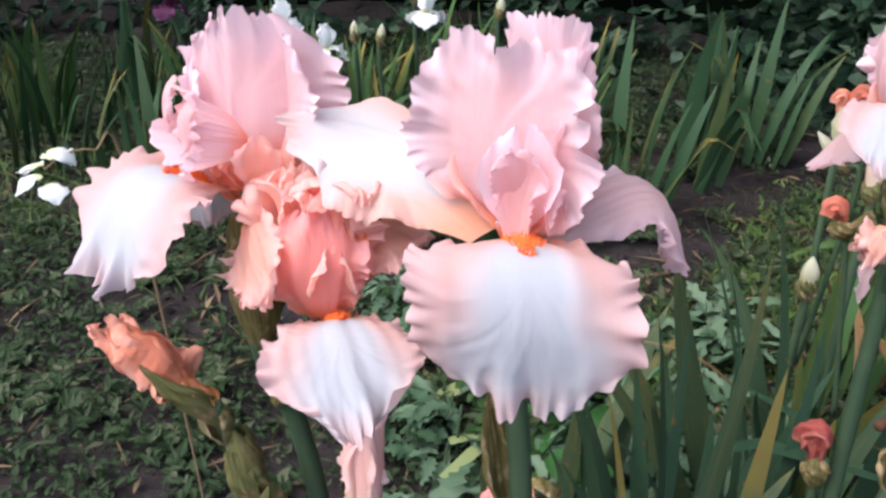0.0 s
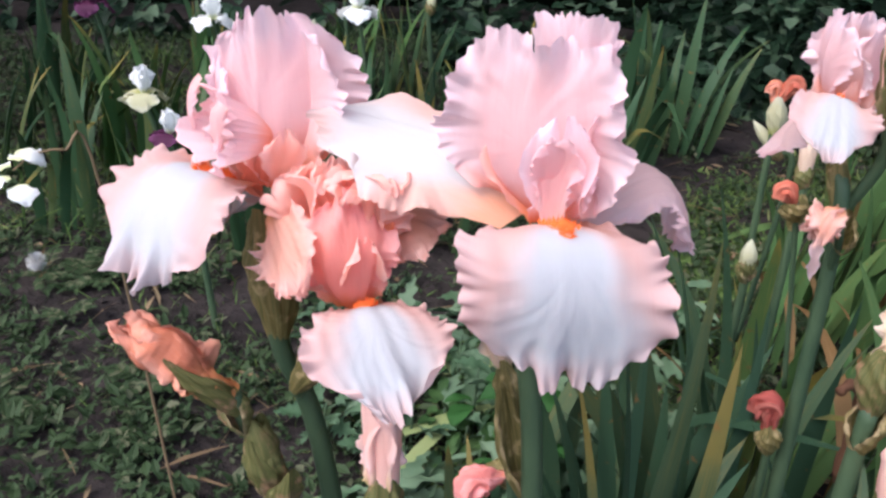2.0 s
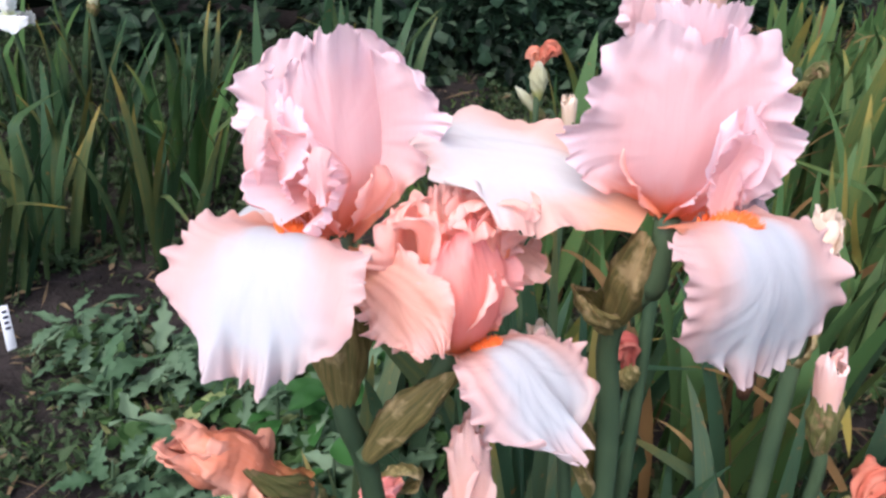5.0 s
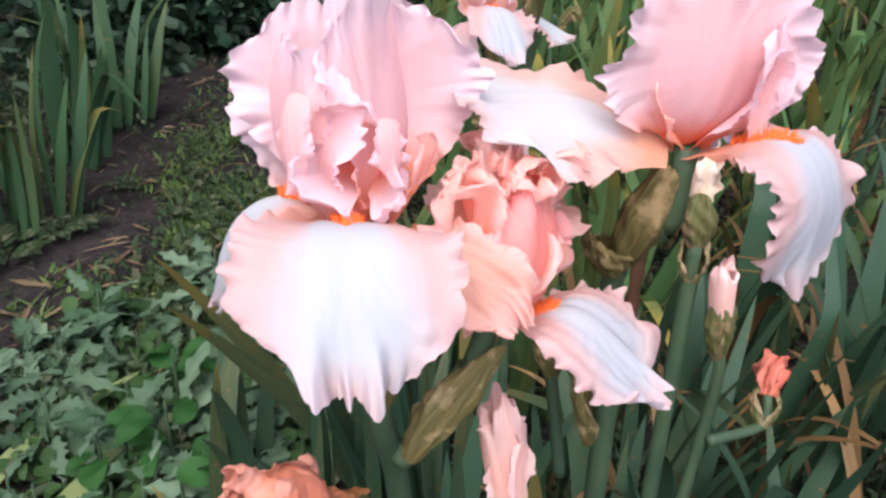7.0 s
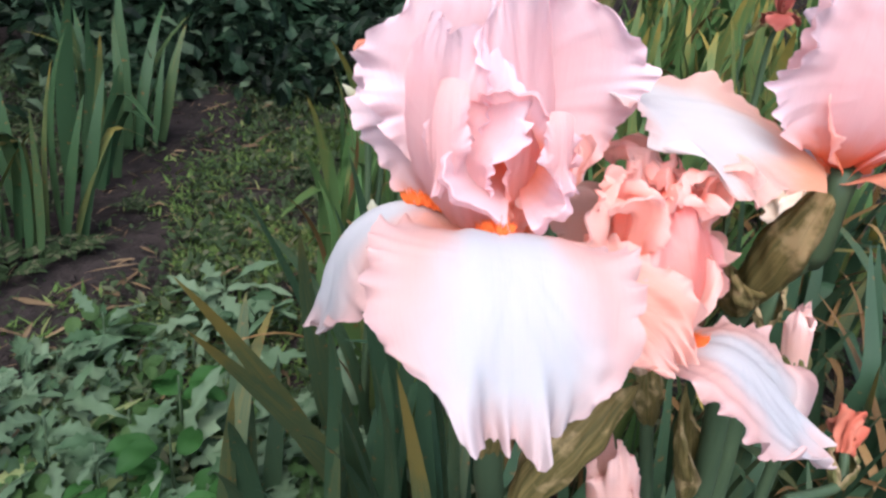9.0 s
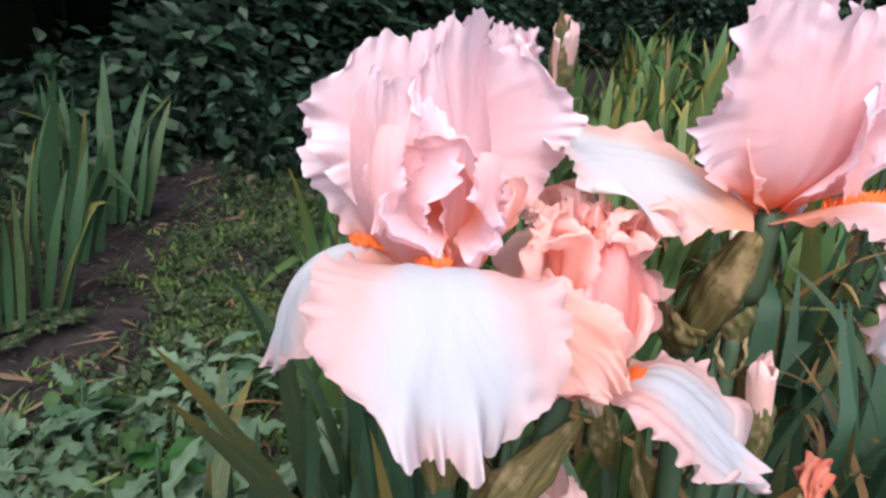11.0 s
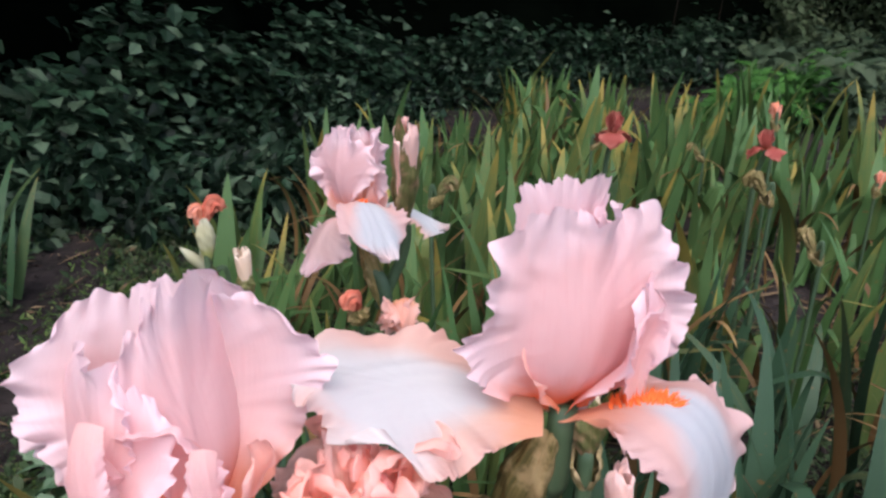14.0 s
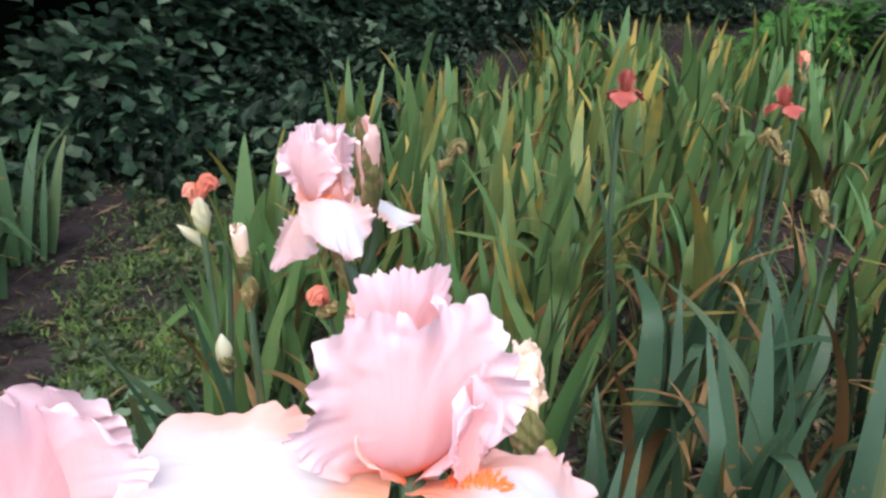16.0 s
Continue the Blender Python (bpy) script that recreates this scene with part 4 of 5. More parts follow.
wilted(orange, Vector((0.489, 1.069, 0.672)), Vector((0.486, 1.071, 0.708)), 0.0085, 16, WITHERED, 2)
spathe(orange, (0.492, 1.066, 0.640), (0.492, 1.067, 0.698), 0.0115, 80, CREAM, 230, 0.2, 0.3)
stem(orange, [(0.492, 1.066, 0.68), (0.490, 1.066, 0.62), (0.495, 1.08, 0.0)], 0.004, 0.005)
bud_thing((0.512, 1.085, 0.608), (0.478, 1.105, 0.652), 0.0085, 11, CREAM, "slender pale cream withered iris bud", (0.51, 1.10, 0.3), 0.1)
bud_thing((0.535, 1.046, 0.582), (0.533, 1.048, 0.648), 0.0115, 13, CREAMPEACH, "pale cream withered iris bud in a green sheath", (0.53, 1.06, 0.0), 0.3)
tan = thing("dry_bract", (0.533, 1.046, 0.52), "dry tan papery bract wrapped round a pale stem", "bud sheath")
spathe(tan, (0.533, 1.046, 0.515), (0.536, 1.042, 0.575), 0.0125, 82, SPATHE, 250, 0.4, 0.5)
stem(tan, [(0.534, 1.046, 0.56), (0.533, 1.046, 0.51), (0.532, 1.055, 0.30)], 0.004, 0.0045)
spent_thing((0.338, 0.672, 0.720), (0.331, 0.670, 0.735), 0.0078, 17, "shrivelled orange iris flower in a brown sheath", (0.375, 0.685, 0.52), SPATHE, CORALRED, 4, 1.3)
bud_thing((0.396, 0.662, 0.800), (0.378, 0.644, 0.884), 0.0112, 14, BUDPINK, "pale pink-tipped iris bud in an olive sheath", (0.390, 0.690, 0.70), 0.80)
spent_thing((0.100, 0.690, 0.410), (0.078, 0.680, 0.416), 0.017, 15, "pale pink crumpled iris flower low down", (0.12, 0.70, 0.30), SPATHE, SALMON)
curl = thing("dry_leaf", (0.31, 0.48, 0.66), "dark brown dry curled leaf", "dry leaf")
cv, cf = tube(smooth_path([(0.296, 0.474, 0.672), (0.306, 0.478, 0.676), (0.318, 0.482, 0.664), (0.322, 0.486, 0.630), (0.325, 0.490, 0.58)], 20), np.linspace(0.003, 0.0065, 20) * (1 + 0.2 * np.sin(np.arange(20) * 1.9)), 8)
link_mesh("blade", cv, cf, plain("brown_leaf", (0.05, 0.022, 0.012), (0.13, 0.06, 0.03), 60, 0.8, 0.2), curl)


# ---- flowers in the background ----
def small_iris(O, std, fl, label, scale=1.0, az=0.0, seed=1, ground=0.0):
    O = Vector(O)
    ob = thing("garden_iris", O, label, "flower", "irises in the background")
    for k in range(3):
        fall(ob, O, az + 120 * k, seed * 20 + k, fl, scale, bends=[(0, 38), (0.3, 8), (0.55, -45), (1, -80)], length=0.095, widths=[(0, 0.007), (0.25, 0.018), (0.5, 0.042), (0.8, 0.044), (1, 0.034)], beard=None, ruffle=0.011 * scale, nu=34, nv=29)
        standard(ob, O, az + 60 + 120 * k, seed * 20 + 5 + k, std, scale, ruffle=0.010 * scale, flare=0.8, nu=34, nv=29)
    stem(ob, [O, O + Vector((0.01, 0.02, -0.1)), (O.x + 0.02, O.y + 0.03, 0.2), (O.x + 0.03, O.y + 0.03, ground - 0.03)], 0.005, 0.008)
    return ob


small_iris((-0.43, 2.48, 0.43), WHITE, WHITE, "white iris bloom among green sword leaves", 0.95, 250, 1)
small_iris((-0.60, 1.93, 0.45), WHITE, CREAM, "white and yellow iris bloom past its best", 0.8, 280, 2)
small_iris((-0.15, 2.70, 0.49), WHITE, WHITE, "white iris bloom in front of the dark hedge", 0.95, 270, 3)
small_iris((-0.56, 2.52, 0.50), WHITE, WHITE, "flat white iris bloom among tall leaves", 0.85, 230, 4)
small_iris((-0.98, 2.75, 0.50), PURPLE, PURPLE, "purple iris bloom in front of the dark hedge", 0.9, 260, 5)
small_iris((-0.46, 1.62, 0.46), WHITE, PURPLE, "wilting purple and white iris bloom", 0.62, 255, 6)

small_iris((1.43, 0.92, 0.66), REDPET, REDPET, "brick red iris bloom in the leaf bed", 0.60, 200, 8)
small_iris((1.62, 0.66, 0.625), REDPET, REDPET, "brick red iris bloom half hidden by leaves", 0.55, 240, 9)
hang = thing("hanging_white_flower", (-0.300, 0.664, 0.772), "small white flower hanging on a thin arching stalk", "flower")
for k in range(5):
    P, F, uv, at = petal(foot=(-0.300 + 0.006 * math.cos(k * 1.3), 0.664, 0.776 - 0.007 * k), az=75 * k, bends=[(0, 20), (0.5, -30), (1, -80)], length=0.027, widths=[(0, 0.005), (0.5, 0.012), (1, 0.011)], seed=70 + k, cup=-0.2, ruffle=0.002, nu=18, nv=15)
    link_mesh("petal", P, F, WHITE, hang, uvs=uv)
v, f = tube(smooth_path([(-0.300, 0.664, 0.760), (-0.282, 0.668, 0.772), (-0.262, 0.676, 0.772), (-0.246, 0.690, 0.752), (-0.235, 0.70, 0.40), (-0.23, 0.70, -0.03)], 30), np.linspace(0.0008, 0.0016, 30), 6)
link_mesh("stalk", v, f, STRAW, hang)
bud_thing((-0.38, 2.72, 0.40), (-0.38, 2.72, 0.47), 0.016, 31, CREAM, "cream iris bud beside white blooms", (-0.37, 2.74, 0.0))
bud_thing((-0.30, 2.72, 0.39), (-0.29, 2.72, 0.46), 0.016, 32, CREAM, "cream iris bud beside white blooms", (-0.29, 2.74, 0.0))
bud_thing((0.08, 2.90, 0.44), (0.09, 2.90, 0.51), 0.018, 33, CREAM, "cream iris bud in front of the hedge", (0.10, 2.92, 0.0))
bud_thing((-0.20, 2.85, 0.50), (-0.20, 2.85, 0.60), 0.014, 34, CREAM, "slim yellow iris bud in front of the hedge", (-0.19, 2.86, 0.0))

tag = thing("plant_label", (-0.285, 1.80, 0.0), "white plastic plant label with dark writing stuck in soil", "plant label")
bm = bmesh.new()
bmesh.ops.create_cube(bm, size=1.0, matrix=pose(-0.285, 1.80, 0.045, -12, 4, 12) @ Matrix.Diagonal((0.019, 0.0016, 0.11, 1)))
bmesh.ops.bevel(bm, geom=bm.edges[:], offset=0.0005, segments=1, affect="EDGES")
tag_plate = part("plate", bm, LABEL, tag)
bm = bmesh.new()
for k in range(4):
    bmesh.ops.create_cube(bm, size=1.0, matrix=pose(-0.285, 1.80, 0.045, -12, 4, 12) @ pose(0.001 * (k % 2), -0.0012, 0.042 - 0.012 * k) @ Matrix.Diagonal((0.009 + 0.002 * (k % 2), 0.0008, 0.006, 1)))
part("writing", bm, INK, tag_plate)
dand = thing("dandelion_clock", (-0.88, 1.84, 0.0), "grey dandelion seed head on a thin stalk", "weed flower")
v, f = tube(smooth_path([(-0.88, 1.86, -0.01), (-0.885, 1.85, 0.03), (-0.89, 1.84, 0.06)], 8), [0.0015] * 8, 6)
link_mesh("stalk", v, f, STEM, dand)
dr = np.random.default_rng(4)
q = dr.normal(0, 1, (260, 3))
q /= np.linalg.norm(q, axis=1)[:, None]


# ---- ground ----
def hillock(x, y):
    return 0.012 * np.sin(x * 3.1 + 1) * np.cos(y * 2.7) + 0.008 * np.sin(x * 9 + y * 5) + 0.006 * np.cos(y * 13 - x * 4)


def ground_sheet():
    near = np.linspace(-1, 1, 150)
    ax = np.sign(near) * (np.abs(near) * 6 + np.abs(near) ** 7 * 400)
    X, Y = np.meshgrid(ax, ax + 1.5, indexing="ij")
    fade = np.exp(-np.hypot(X, Y - 1.5) / 12)
    rough = np.array([noise.noise(Vector((x * 14, y * 14, 0))) for x, y in zip(X.ravel(), Y.ravel())]).reshape(X.shape)
    Z = hillock(X, Y) * fade + 0.010 * rough * fade
    ob = link_mesh("ground", np.stack([X, Y, Z], -1).reshape(-1, 3), grid_faces(150, 150), SOIL)
    tagged(ob, "dark damp garden soil with crumbs and dead stalks", "ground", kind="structure")


ground_sheet()


def leaves_mesh(pos, dirs, ups, length, width, fold=0.25, bend=0.15):
    """Many small pointed leaves: arrays of feet, directions and upper sides."""
    d = dirs / (np.linalg.norm(dirs, axis=1)[:, None] + 1e-9)
    s = np.cross(d, ups)
    s /= np.linalg.norm(s, axis=1)[:, None] + 1e-9
    n = np.cross(s, d)
    L, W = length[:, None], width[:, None]
    v = np.stack([pos, pos + d * L * 0.38 + s * W + n * W * fold, pos + d * L * 0.42, pos + d * L * 0.38 - s * W + n * W * fold,
                  pos + d * L * 0.75 + s * W * 0.6 + n * (W * fold * 0.6 - L * bend * 0.5), pos + d * L * 0.75 - s * W * 0.6 + n * (W * fold * 0.6 - L * bend * 0.5), pos + d * L - n * L * bend], 1).reshape(-1, 3)
    k = np.arange(len(pos))[:, None] * 7
    f = np.concatenate([k + np.array([[0, 1, 2]]), k + np.array([[0, 2, 3]]), k + np.array([[1, 4, 2]]), k + np.array([[2, 5, 3]]), k + np.array([[2, 4, 6]]), k + np.array([[2, 6, 5]])])
    return v, f


rng = np.random.default_rng(7)
v, f = leaves_mesh(np.array([[-0.89, 1.84, 0.068]]) + q * 0.004, q, np.array([[0.3, 0.1, 1.0]]) + 0 * q, np.full(260, 0.022), np.full(260, 0.0016))
link_mesh("seed_head", v, f, plain("seed_fluff", (0.50, 0.50, 0.50), (0.62, 0.62, 0.60), 50, 0.9, 0.1, 0.4), dand, smooth=False)


# ---- hedge ----
LINE = smooth_path([(-6.5, 5.4, 0), (-2.5, 4.9, 0), (0.2, 4.6, 0), (1.3, 3.75, 0), (2.2, 3.85, 0), (3.9, 4.25, 0), (6.2, 4.2, 0), (8.5, 2.2, 0), (9.5, -1.5, 0)], 500)


def hedge_line(s):
    """The front foot of the hedge, s from 0 to 1."""
    return LINE[np.clip((s * 499).astype(int), 0, 499)]


def hedge_out(s):
    t = hedge_line(np.clip(s + 0.012, 0, 1)) - hedge_line(np.clip(s - 0.012, 0, 1))
    t /= np.linalg.norm(t, axis=1)[:, None] + 1e-9
    return np.stack([t[:, 1], -t[:, 0], 0 * s], -1)


def hedge():
    ob = thing("hedge", (1.7, 4.4, 0), "dense dark green bramble hedge in deep shade", "hedge", kind="structure")
    sprays = 3000
    s0 = rng.random(sprays)
    tall = rng.random(sprays) < 0.012
    along = hedge_line(s0)[:, 0]
    crest = np.interp(along, [-6, 0.8, 1.4, 1.8, 2.3, 4.0, 6.0], [0.20, 0.16, 0.18, 0.30, 0.62, 0.46, 0.30]) * (1 + 0.28 * np.sin(s0 * 60) + 0.2 * np.sin(s0 * 143 + 1))
    tall = tall & (along > 1.7)
    live = (along > 1.5) | (rng.random(sprays) < 0.16)
    s0, tall, crest = s0[live], tall[live], crest[live]
    sprays = len(s0)
    z0 = np.where(tall, rng.random(sprays) * 2.0, rng.random(sprays) ** 1.2 * crest)
    per = 11
    s = np.repeat(s0, per) + rng.normal(0, 0.006, sprays * per)
    s = np.clip(s, 0, 1)
    z = np.clip(np.repeat(z0, per) + rng.normal(0, 0.07, sprays * per), 0.02, 3)
    n = len(s)
    out = hedge_out(s)
    lump = 0.24 * np.sin(s * 70 + z * 2) + 0.16 * np.sin(s * 163 - z * 3.3)
    off = 0.35 - 0.55 * z - 0.35 * np.repeat(tall, per) + lump - np.repeat(rng.random(sprays) ** 1.5 * 0.7, per) + rng.normal(0, 0.05, n)
    pos = hedge_line(s) + out * off[:, None]
    pos[:, 2] = z
    d = out * 0.8 + rng.normal(0, 0.55, (n, 3)) * np.array([1, 1, 0.35]) + np.array([0, 0, -0.15])
    up = np.array([0, 0, 1.0]) + out * 0.35 + rng.normal(0, 0.25, (n, 3))
    v, f = leaves_mesh(pos, d, up, rng.uniform(0.06, 0.135, n), rng.uniform(0.024, 0.05, n))
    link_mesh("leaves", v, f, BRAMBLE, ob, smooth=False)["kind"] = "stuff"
    # paler bushes at the far end
    m = 9000
    s = rng.uniform(0.855, 1.0, m)
    z = rng.random(m) ** 1.3 * 1.0
    out = hedge_out(s)
    pos = hedge_line(s) + out * (0.45 - 0.2 * z + 0.3 * np.sin(s * 110 + z * 3) + rng.normal(0, 0.12, m))[:, None]
    pos[:, 2] = z
    v, f = leaves_mesh(pos, out * 0.8 + rng.normal(0, 0.5, (m, 3)), np.array([0, 0, 1.0]) + rng.normal(0, 0.3, (m, 3)), rng.uniform(0.05, 0.12, m), rng.uniform(0.012, 0.026, m))
    link_mesh("shrub_leaves", v, f, SHRUB, ob, smooth=False)["kind"] = "stuff"
    # arching canes
    for i in range(7):
        k = np.array([rng.random()])
        a, o = hedge_line(k)[0], hedge_out(k)[0]
        top = rng.uniform(0.8, 2.0)
        pts = [a - o * 0.5, a - o * 0.2 + np.array([0, 0, top * 0.7]), a + o * 0.15 + np.array([0, 0, top]), a + o * 0.4 + np.array([0, 0, top * 0.8])]
        v, f = tube(smooth_path(pts, 12), np.linspace(0.006, 0.003, 12), 5)
        link_mesh("cane", v, f, BARK, ob)
    # Added black sheet for shade behind the leaves; its unseen top overhangs, blocking sky.
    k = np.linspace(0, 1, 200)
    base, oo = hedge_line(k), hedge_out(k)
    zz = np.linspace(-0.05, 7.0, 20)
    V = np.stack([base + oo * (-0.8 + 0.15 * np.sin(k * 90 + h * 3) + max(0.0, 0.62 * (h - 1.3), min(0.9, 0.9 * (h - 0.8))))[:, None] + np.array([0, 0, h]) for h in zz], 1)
    link_mesh("shade_backing", V.reshape(-1, 3), grid_faces(200, 20), SHADE_BLACK, ob)


def brambles():
    """Low bramble growth that spreads from the hedge to the beds."""
    n = 15000
    s = rng.uniform(0.36, 0.82, n)
    out = hedge_out(s)
    far = rng.random(n) ** 1.5
    pos = hedge_line(s) + out * (0.2 + 1.5 * far)[:, None]
    wave = 0.5 + 0.5 * np.sin(pos[:, 0] * 3.1 + 1) * np.cos(pos[:, 1] * 2.7)
    pos[:, 2] = rng.random(n) * (0.34 - 0.24 * far) * (0.4 + wave)
    keep = (far < 0.35 + 0.65 * wave) & ((pos[:, 0] > 1.5) | (rng.random(n) < 0.08))
    pos, out = pos[keep], out[keep]
    n = len(pos)
    v, f = leaves_mesh(pos, out * 0.5 + rng.normal(0, 0.6, (n, 3)) + np.array([0, 0, 0.1]), np.array([0, 0, 1.0]) + rng.normal(0, 0.35, (n, 3)), rng.uniform(0.04, 0.10, n), rng.uniform(0.015, 0.035, n))
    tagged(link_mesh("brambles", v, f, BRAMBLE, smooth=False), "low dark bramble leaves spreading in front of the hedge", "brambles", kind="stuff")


hedge()
brambles()


# ---- iris leaf clumps ----
def sword_mesh(seed, L, w, lean, curl, kink=0.0):
    n, m = 18, 5
    k = np.linspace(0, 1, n)
    ang = np.radians(lean + curl * k**1.8 + kink * np.clip((k - 0.66) / 0.07, 0, 1))
    x = np.cumsum(np.sin(ang)) * L / n
    z = np.cumsum(np.cos(ang)) * L / n
    wid = w * np.minimum(1, 0.68 + k * 1.1) * np.clip((1 - k) / 0.5, 0, 1) ** 0.7
    y0 = 0.012 * np.sin(k * 3 + seed) * k
    q = np.linspace(-1, 1, m)
    thick = w * 0.12 * (1 - k)
    cross = 1 - q**2
    front = np.stack([x[:, None] + thick[:, None] * cross, y0[:, None] + wid[:, None] * q, z[:, None] + 0 * q], -1)
    back = np.stack([x[:, None] - thick[:, None] * cross, y0[:, None] + wid[:, None] * q, z[:, None] + 0 * q], -1)
    V = np.concatenate([front.reshape(-1, 3), back.reshape(-1, 3)])
    F = np.concatenate([grid_faces(n, m)[:, ::-1], grid_faces(n, m) + n * m])
    uv = np.concatenate([np.stack([0 * k[:, None] + q * 0.5 + 0.5, k[:, None] + 0 * q], -1).reshape(-1, 2)] * 2)
    me = bpy.data.meshes.new("leaf")
    me.from_pydata(V.tolist(), [], F.tolist())
    me.shade_smooth()
    layer = me.uv_layers.new(name="UVMap")
    idx = np.zeros(len(me.loops), dtype=np.int32)
    me.loops.foreach_get("vertex_index", idx)
    layer.data.foreach_set("uv", uv[idx].astype(np.float32).ravel())
    return me


SWORDS = {}
DEAD = leaf_material("dead_iris_leaf", (0.10, 0.055, 0.022), (0.22, 0.13, 0.05), (0.34, 0.22, 0.09))
for which, mat in (("near", SWORD), ("far", SWORD_FAR), ("dead", DEAD), ("bed", SWORD_BED), ("mid", SWORD_MID)):
    SWORDS[which] = []
    rr = random.Random(3)
    for i in range(16):
        wide = {"near": 1.05, "far": 1.3, "dead": 0.55, "bed": 1.4, "mid": 0.92}[which]
        me = sword_mesh(i, 1.0, rr.uniform(0.03, 0.04) * wide, rr.uniform(2, 12), rr.uniform(40, 150)) if which == "dead" else sword_mesh(i, 1.0, rr.uniform(0.028, 0.042) * wide, rr.uniform(-1, 6), rr.uniform(5, 24) if i % 3 else rr.uniform(24, 64), (70, -60)[i % 2] if i % 8 > 5 else 0)
        me.materials.append(mat)
        SWORDS[which].append(me)


def clump(x, y, n, height, seed, which="near", fan=None, spread=0.10, label="", lean=1.0, dead=0):
    """A fan-shaped clump of sword leaves."""
    r = random.Random(seed)
    ob = thing("iris_clump", (x, y, float(hillock(np.array(x), np.array(y))) - 0.02), label or "clump of upright blue-green iris sword leaves", "plant", "iris leaf clumps")
    fan = r.uniform(0, 180) if fan is None else fan
    for i in range(n):
        leaf = new("leaf", r.choice(SWORDS["dead" if i >= n - dead else which]))
        leaf.parent = ob
        k = (i + 0.5) / n * 2 - 1 if i < n - dead else r.uniform(-1, 1)
        off = spread * k + r.uniform(-0.3, 0.3) * spread
        c, s = math.cos(radians(fan)), math.sin(radians(fan))
        g = r.uniform(-0.5, 0.5) * spread
        turn = fan if k > 0 else fan + 180
        h = height * (1 - 0.25 * abs(k)) * r.uniform(0.72, 1.08)
        tilt = abs(k) * 13 * lean + r.uniform(-4, 5)
        leaf.matrix_basis = Matrix.Translation((off * c - g * s, off * s + g * c, 0)) @ Euler((radians(r.uniform(-6, 6)), radians(tilt), radians(turn + r.uniform(-35, 35))), "ZYX").to_matrix().to_4x4() @ Matrix.Diagonal((h, h * r.uniform(0.8, 1.25), h, 1))
    return ob


for i, (x, y, n, h) in enumerate([(0.87, 2.68, 11, 0.62), (0.70, 2.56, 13, 0.66), (0.43, 2.18, 13, 0.62), (-1.15, 2.75, 18, 0.6), (-0.85, 2.55, 16, 0.62), (-0.38, 2.0, 15, 0.62), (-0.10, 2.3, 14, 0.6), (-0.45, 2.75, 16, 0.62), (0.0, 2.85, 16, 0.6), (0.35, 3.1, 14, 0.55), (-1.6, 2.9, 16, 0.6), (-1.35, 3.3, 16, 0.6), (-0.75, 3.2, 16, 0.6), (-0.2, 3.4, 14, 0.58), (-0.62, 2.25, 13, 0.6), (-2.0, 3.3, 14, 0.6), (0.2, 2.6, 12, 0.5), (-0.24, 2.12, 15, 0.6), (0.06, 2.06, 12, 0.56), (0.18, 2.28, 13, 0.6), (-0.95, 2.25, 15, 0.58), (-1.35, 2.5, 16, 0.6), (-0.65, 2.62, 15, 0.6)]):
    clump(x, y, n + 1, h * 0.9, 100 + i, "far" if i % 3 == 1 and i > 2 else "mid", lean=1.25, spread=0.13)


def in_bed(x, y):
    """Whether a place lies in the iris bed."""
    edge = 0.62 + 1.05 * (x - 0.42) if x < 1.2 else 1.44 + 0.55 * (x - 1.2)
    return 0.40 < x < 4.2 and -1.1 < y < min(edge + 0.42, 2.5)


for i in range(300):
    r = random.Random(500 + i)
    x, y = r.uniform(0.42, 4.2), r.uniform(-1.1, 2.5)
    if not in_bed(x, y) or math.hypot(x - 0.39, y - 0.69) < 0.12 or (x < 0.8 and y < 0.25) or noise.noise(Vector((x * 1.6, y * 1.6, 3))) < -0.30:
        continue
    near_by = x < 2.5
    clump(x, y, 10 if near_by else 12, r.uniform(0.40, 0.62), 600 + i, "near" if x < 1.3 and y < 0.8 else "bed" if near_by and r.random() < 0.7 else "far", spread=0.12, lean=2.3, dead=3 if near_by else 2, label="clump of iris sword leaves with yellowing tips")
for i, (x, y, n, h, fan) in enumerate([(0.16, 0.60, 7, 0.60, 20), (0.26, 0.74, 8, 0.60, 150), (0.20, 0.98, 7, 0.50, 60), (0.36, 0.90, 9, 0.60, 10), (0.44, 0.56, 8, 0.58, 100), (0.30, 0.50, 7, 0.50, 40), (0.06, 0.86, 6, 0.36, 80), (0.52, 0.98, 8, 0.62, 130), (0.22, 0.42, 6, 0.46, 160), (-0.02, 0.52, 3, 0.42, 90)]):
    clump(x, y, n, h, 300 + i, "near", fan)


def leaning_leaf(ob, base, tip, w, seed):
    """One broad sword leaf that leans from base to tip."""
    base, tip = Vector(base), Vector(tip)
    d = tip - base
    L = d.length
    me = sword_mesh(seed, 1.0, w / L, -6, 14)
    me.materials.append(SWORD)
    leaf = new("leaf", me)
    leaf.parent = ob
    az = math.atan2(d.y, d.x)
    leaf.matrix_basis = Matrix.Translation(base - ob.location) @ Euler((0, math.acos(d.z / L), az), "XYZ").to_matrix().to_4x4() @ Matrix.Rotation(radians(55), 4, "Z") @ Matrix.Scale(L, 4)


leaner = thing("iris_clump", (0.42, 0.96, -0.01), "clump of broad iris leaves leaning over the weeds", "plant", "iris leaf clumps")
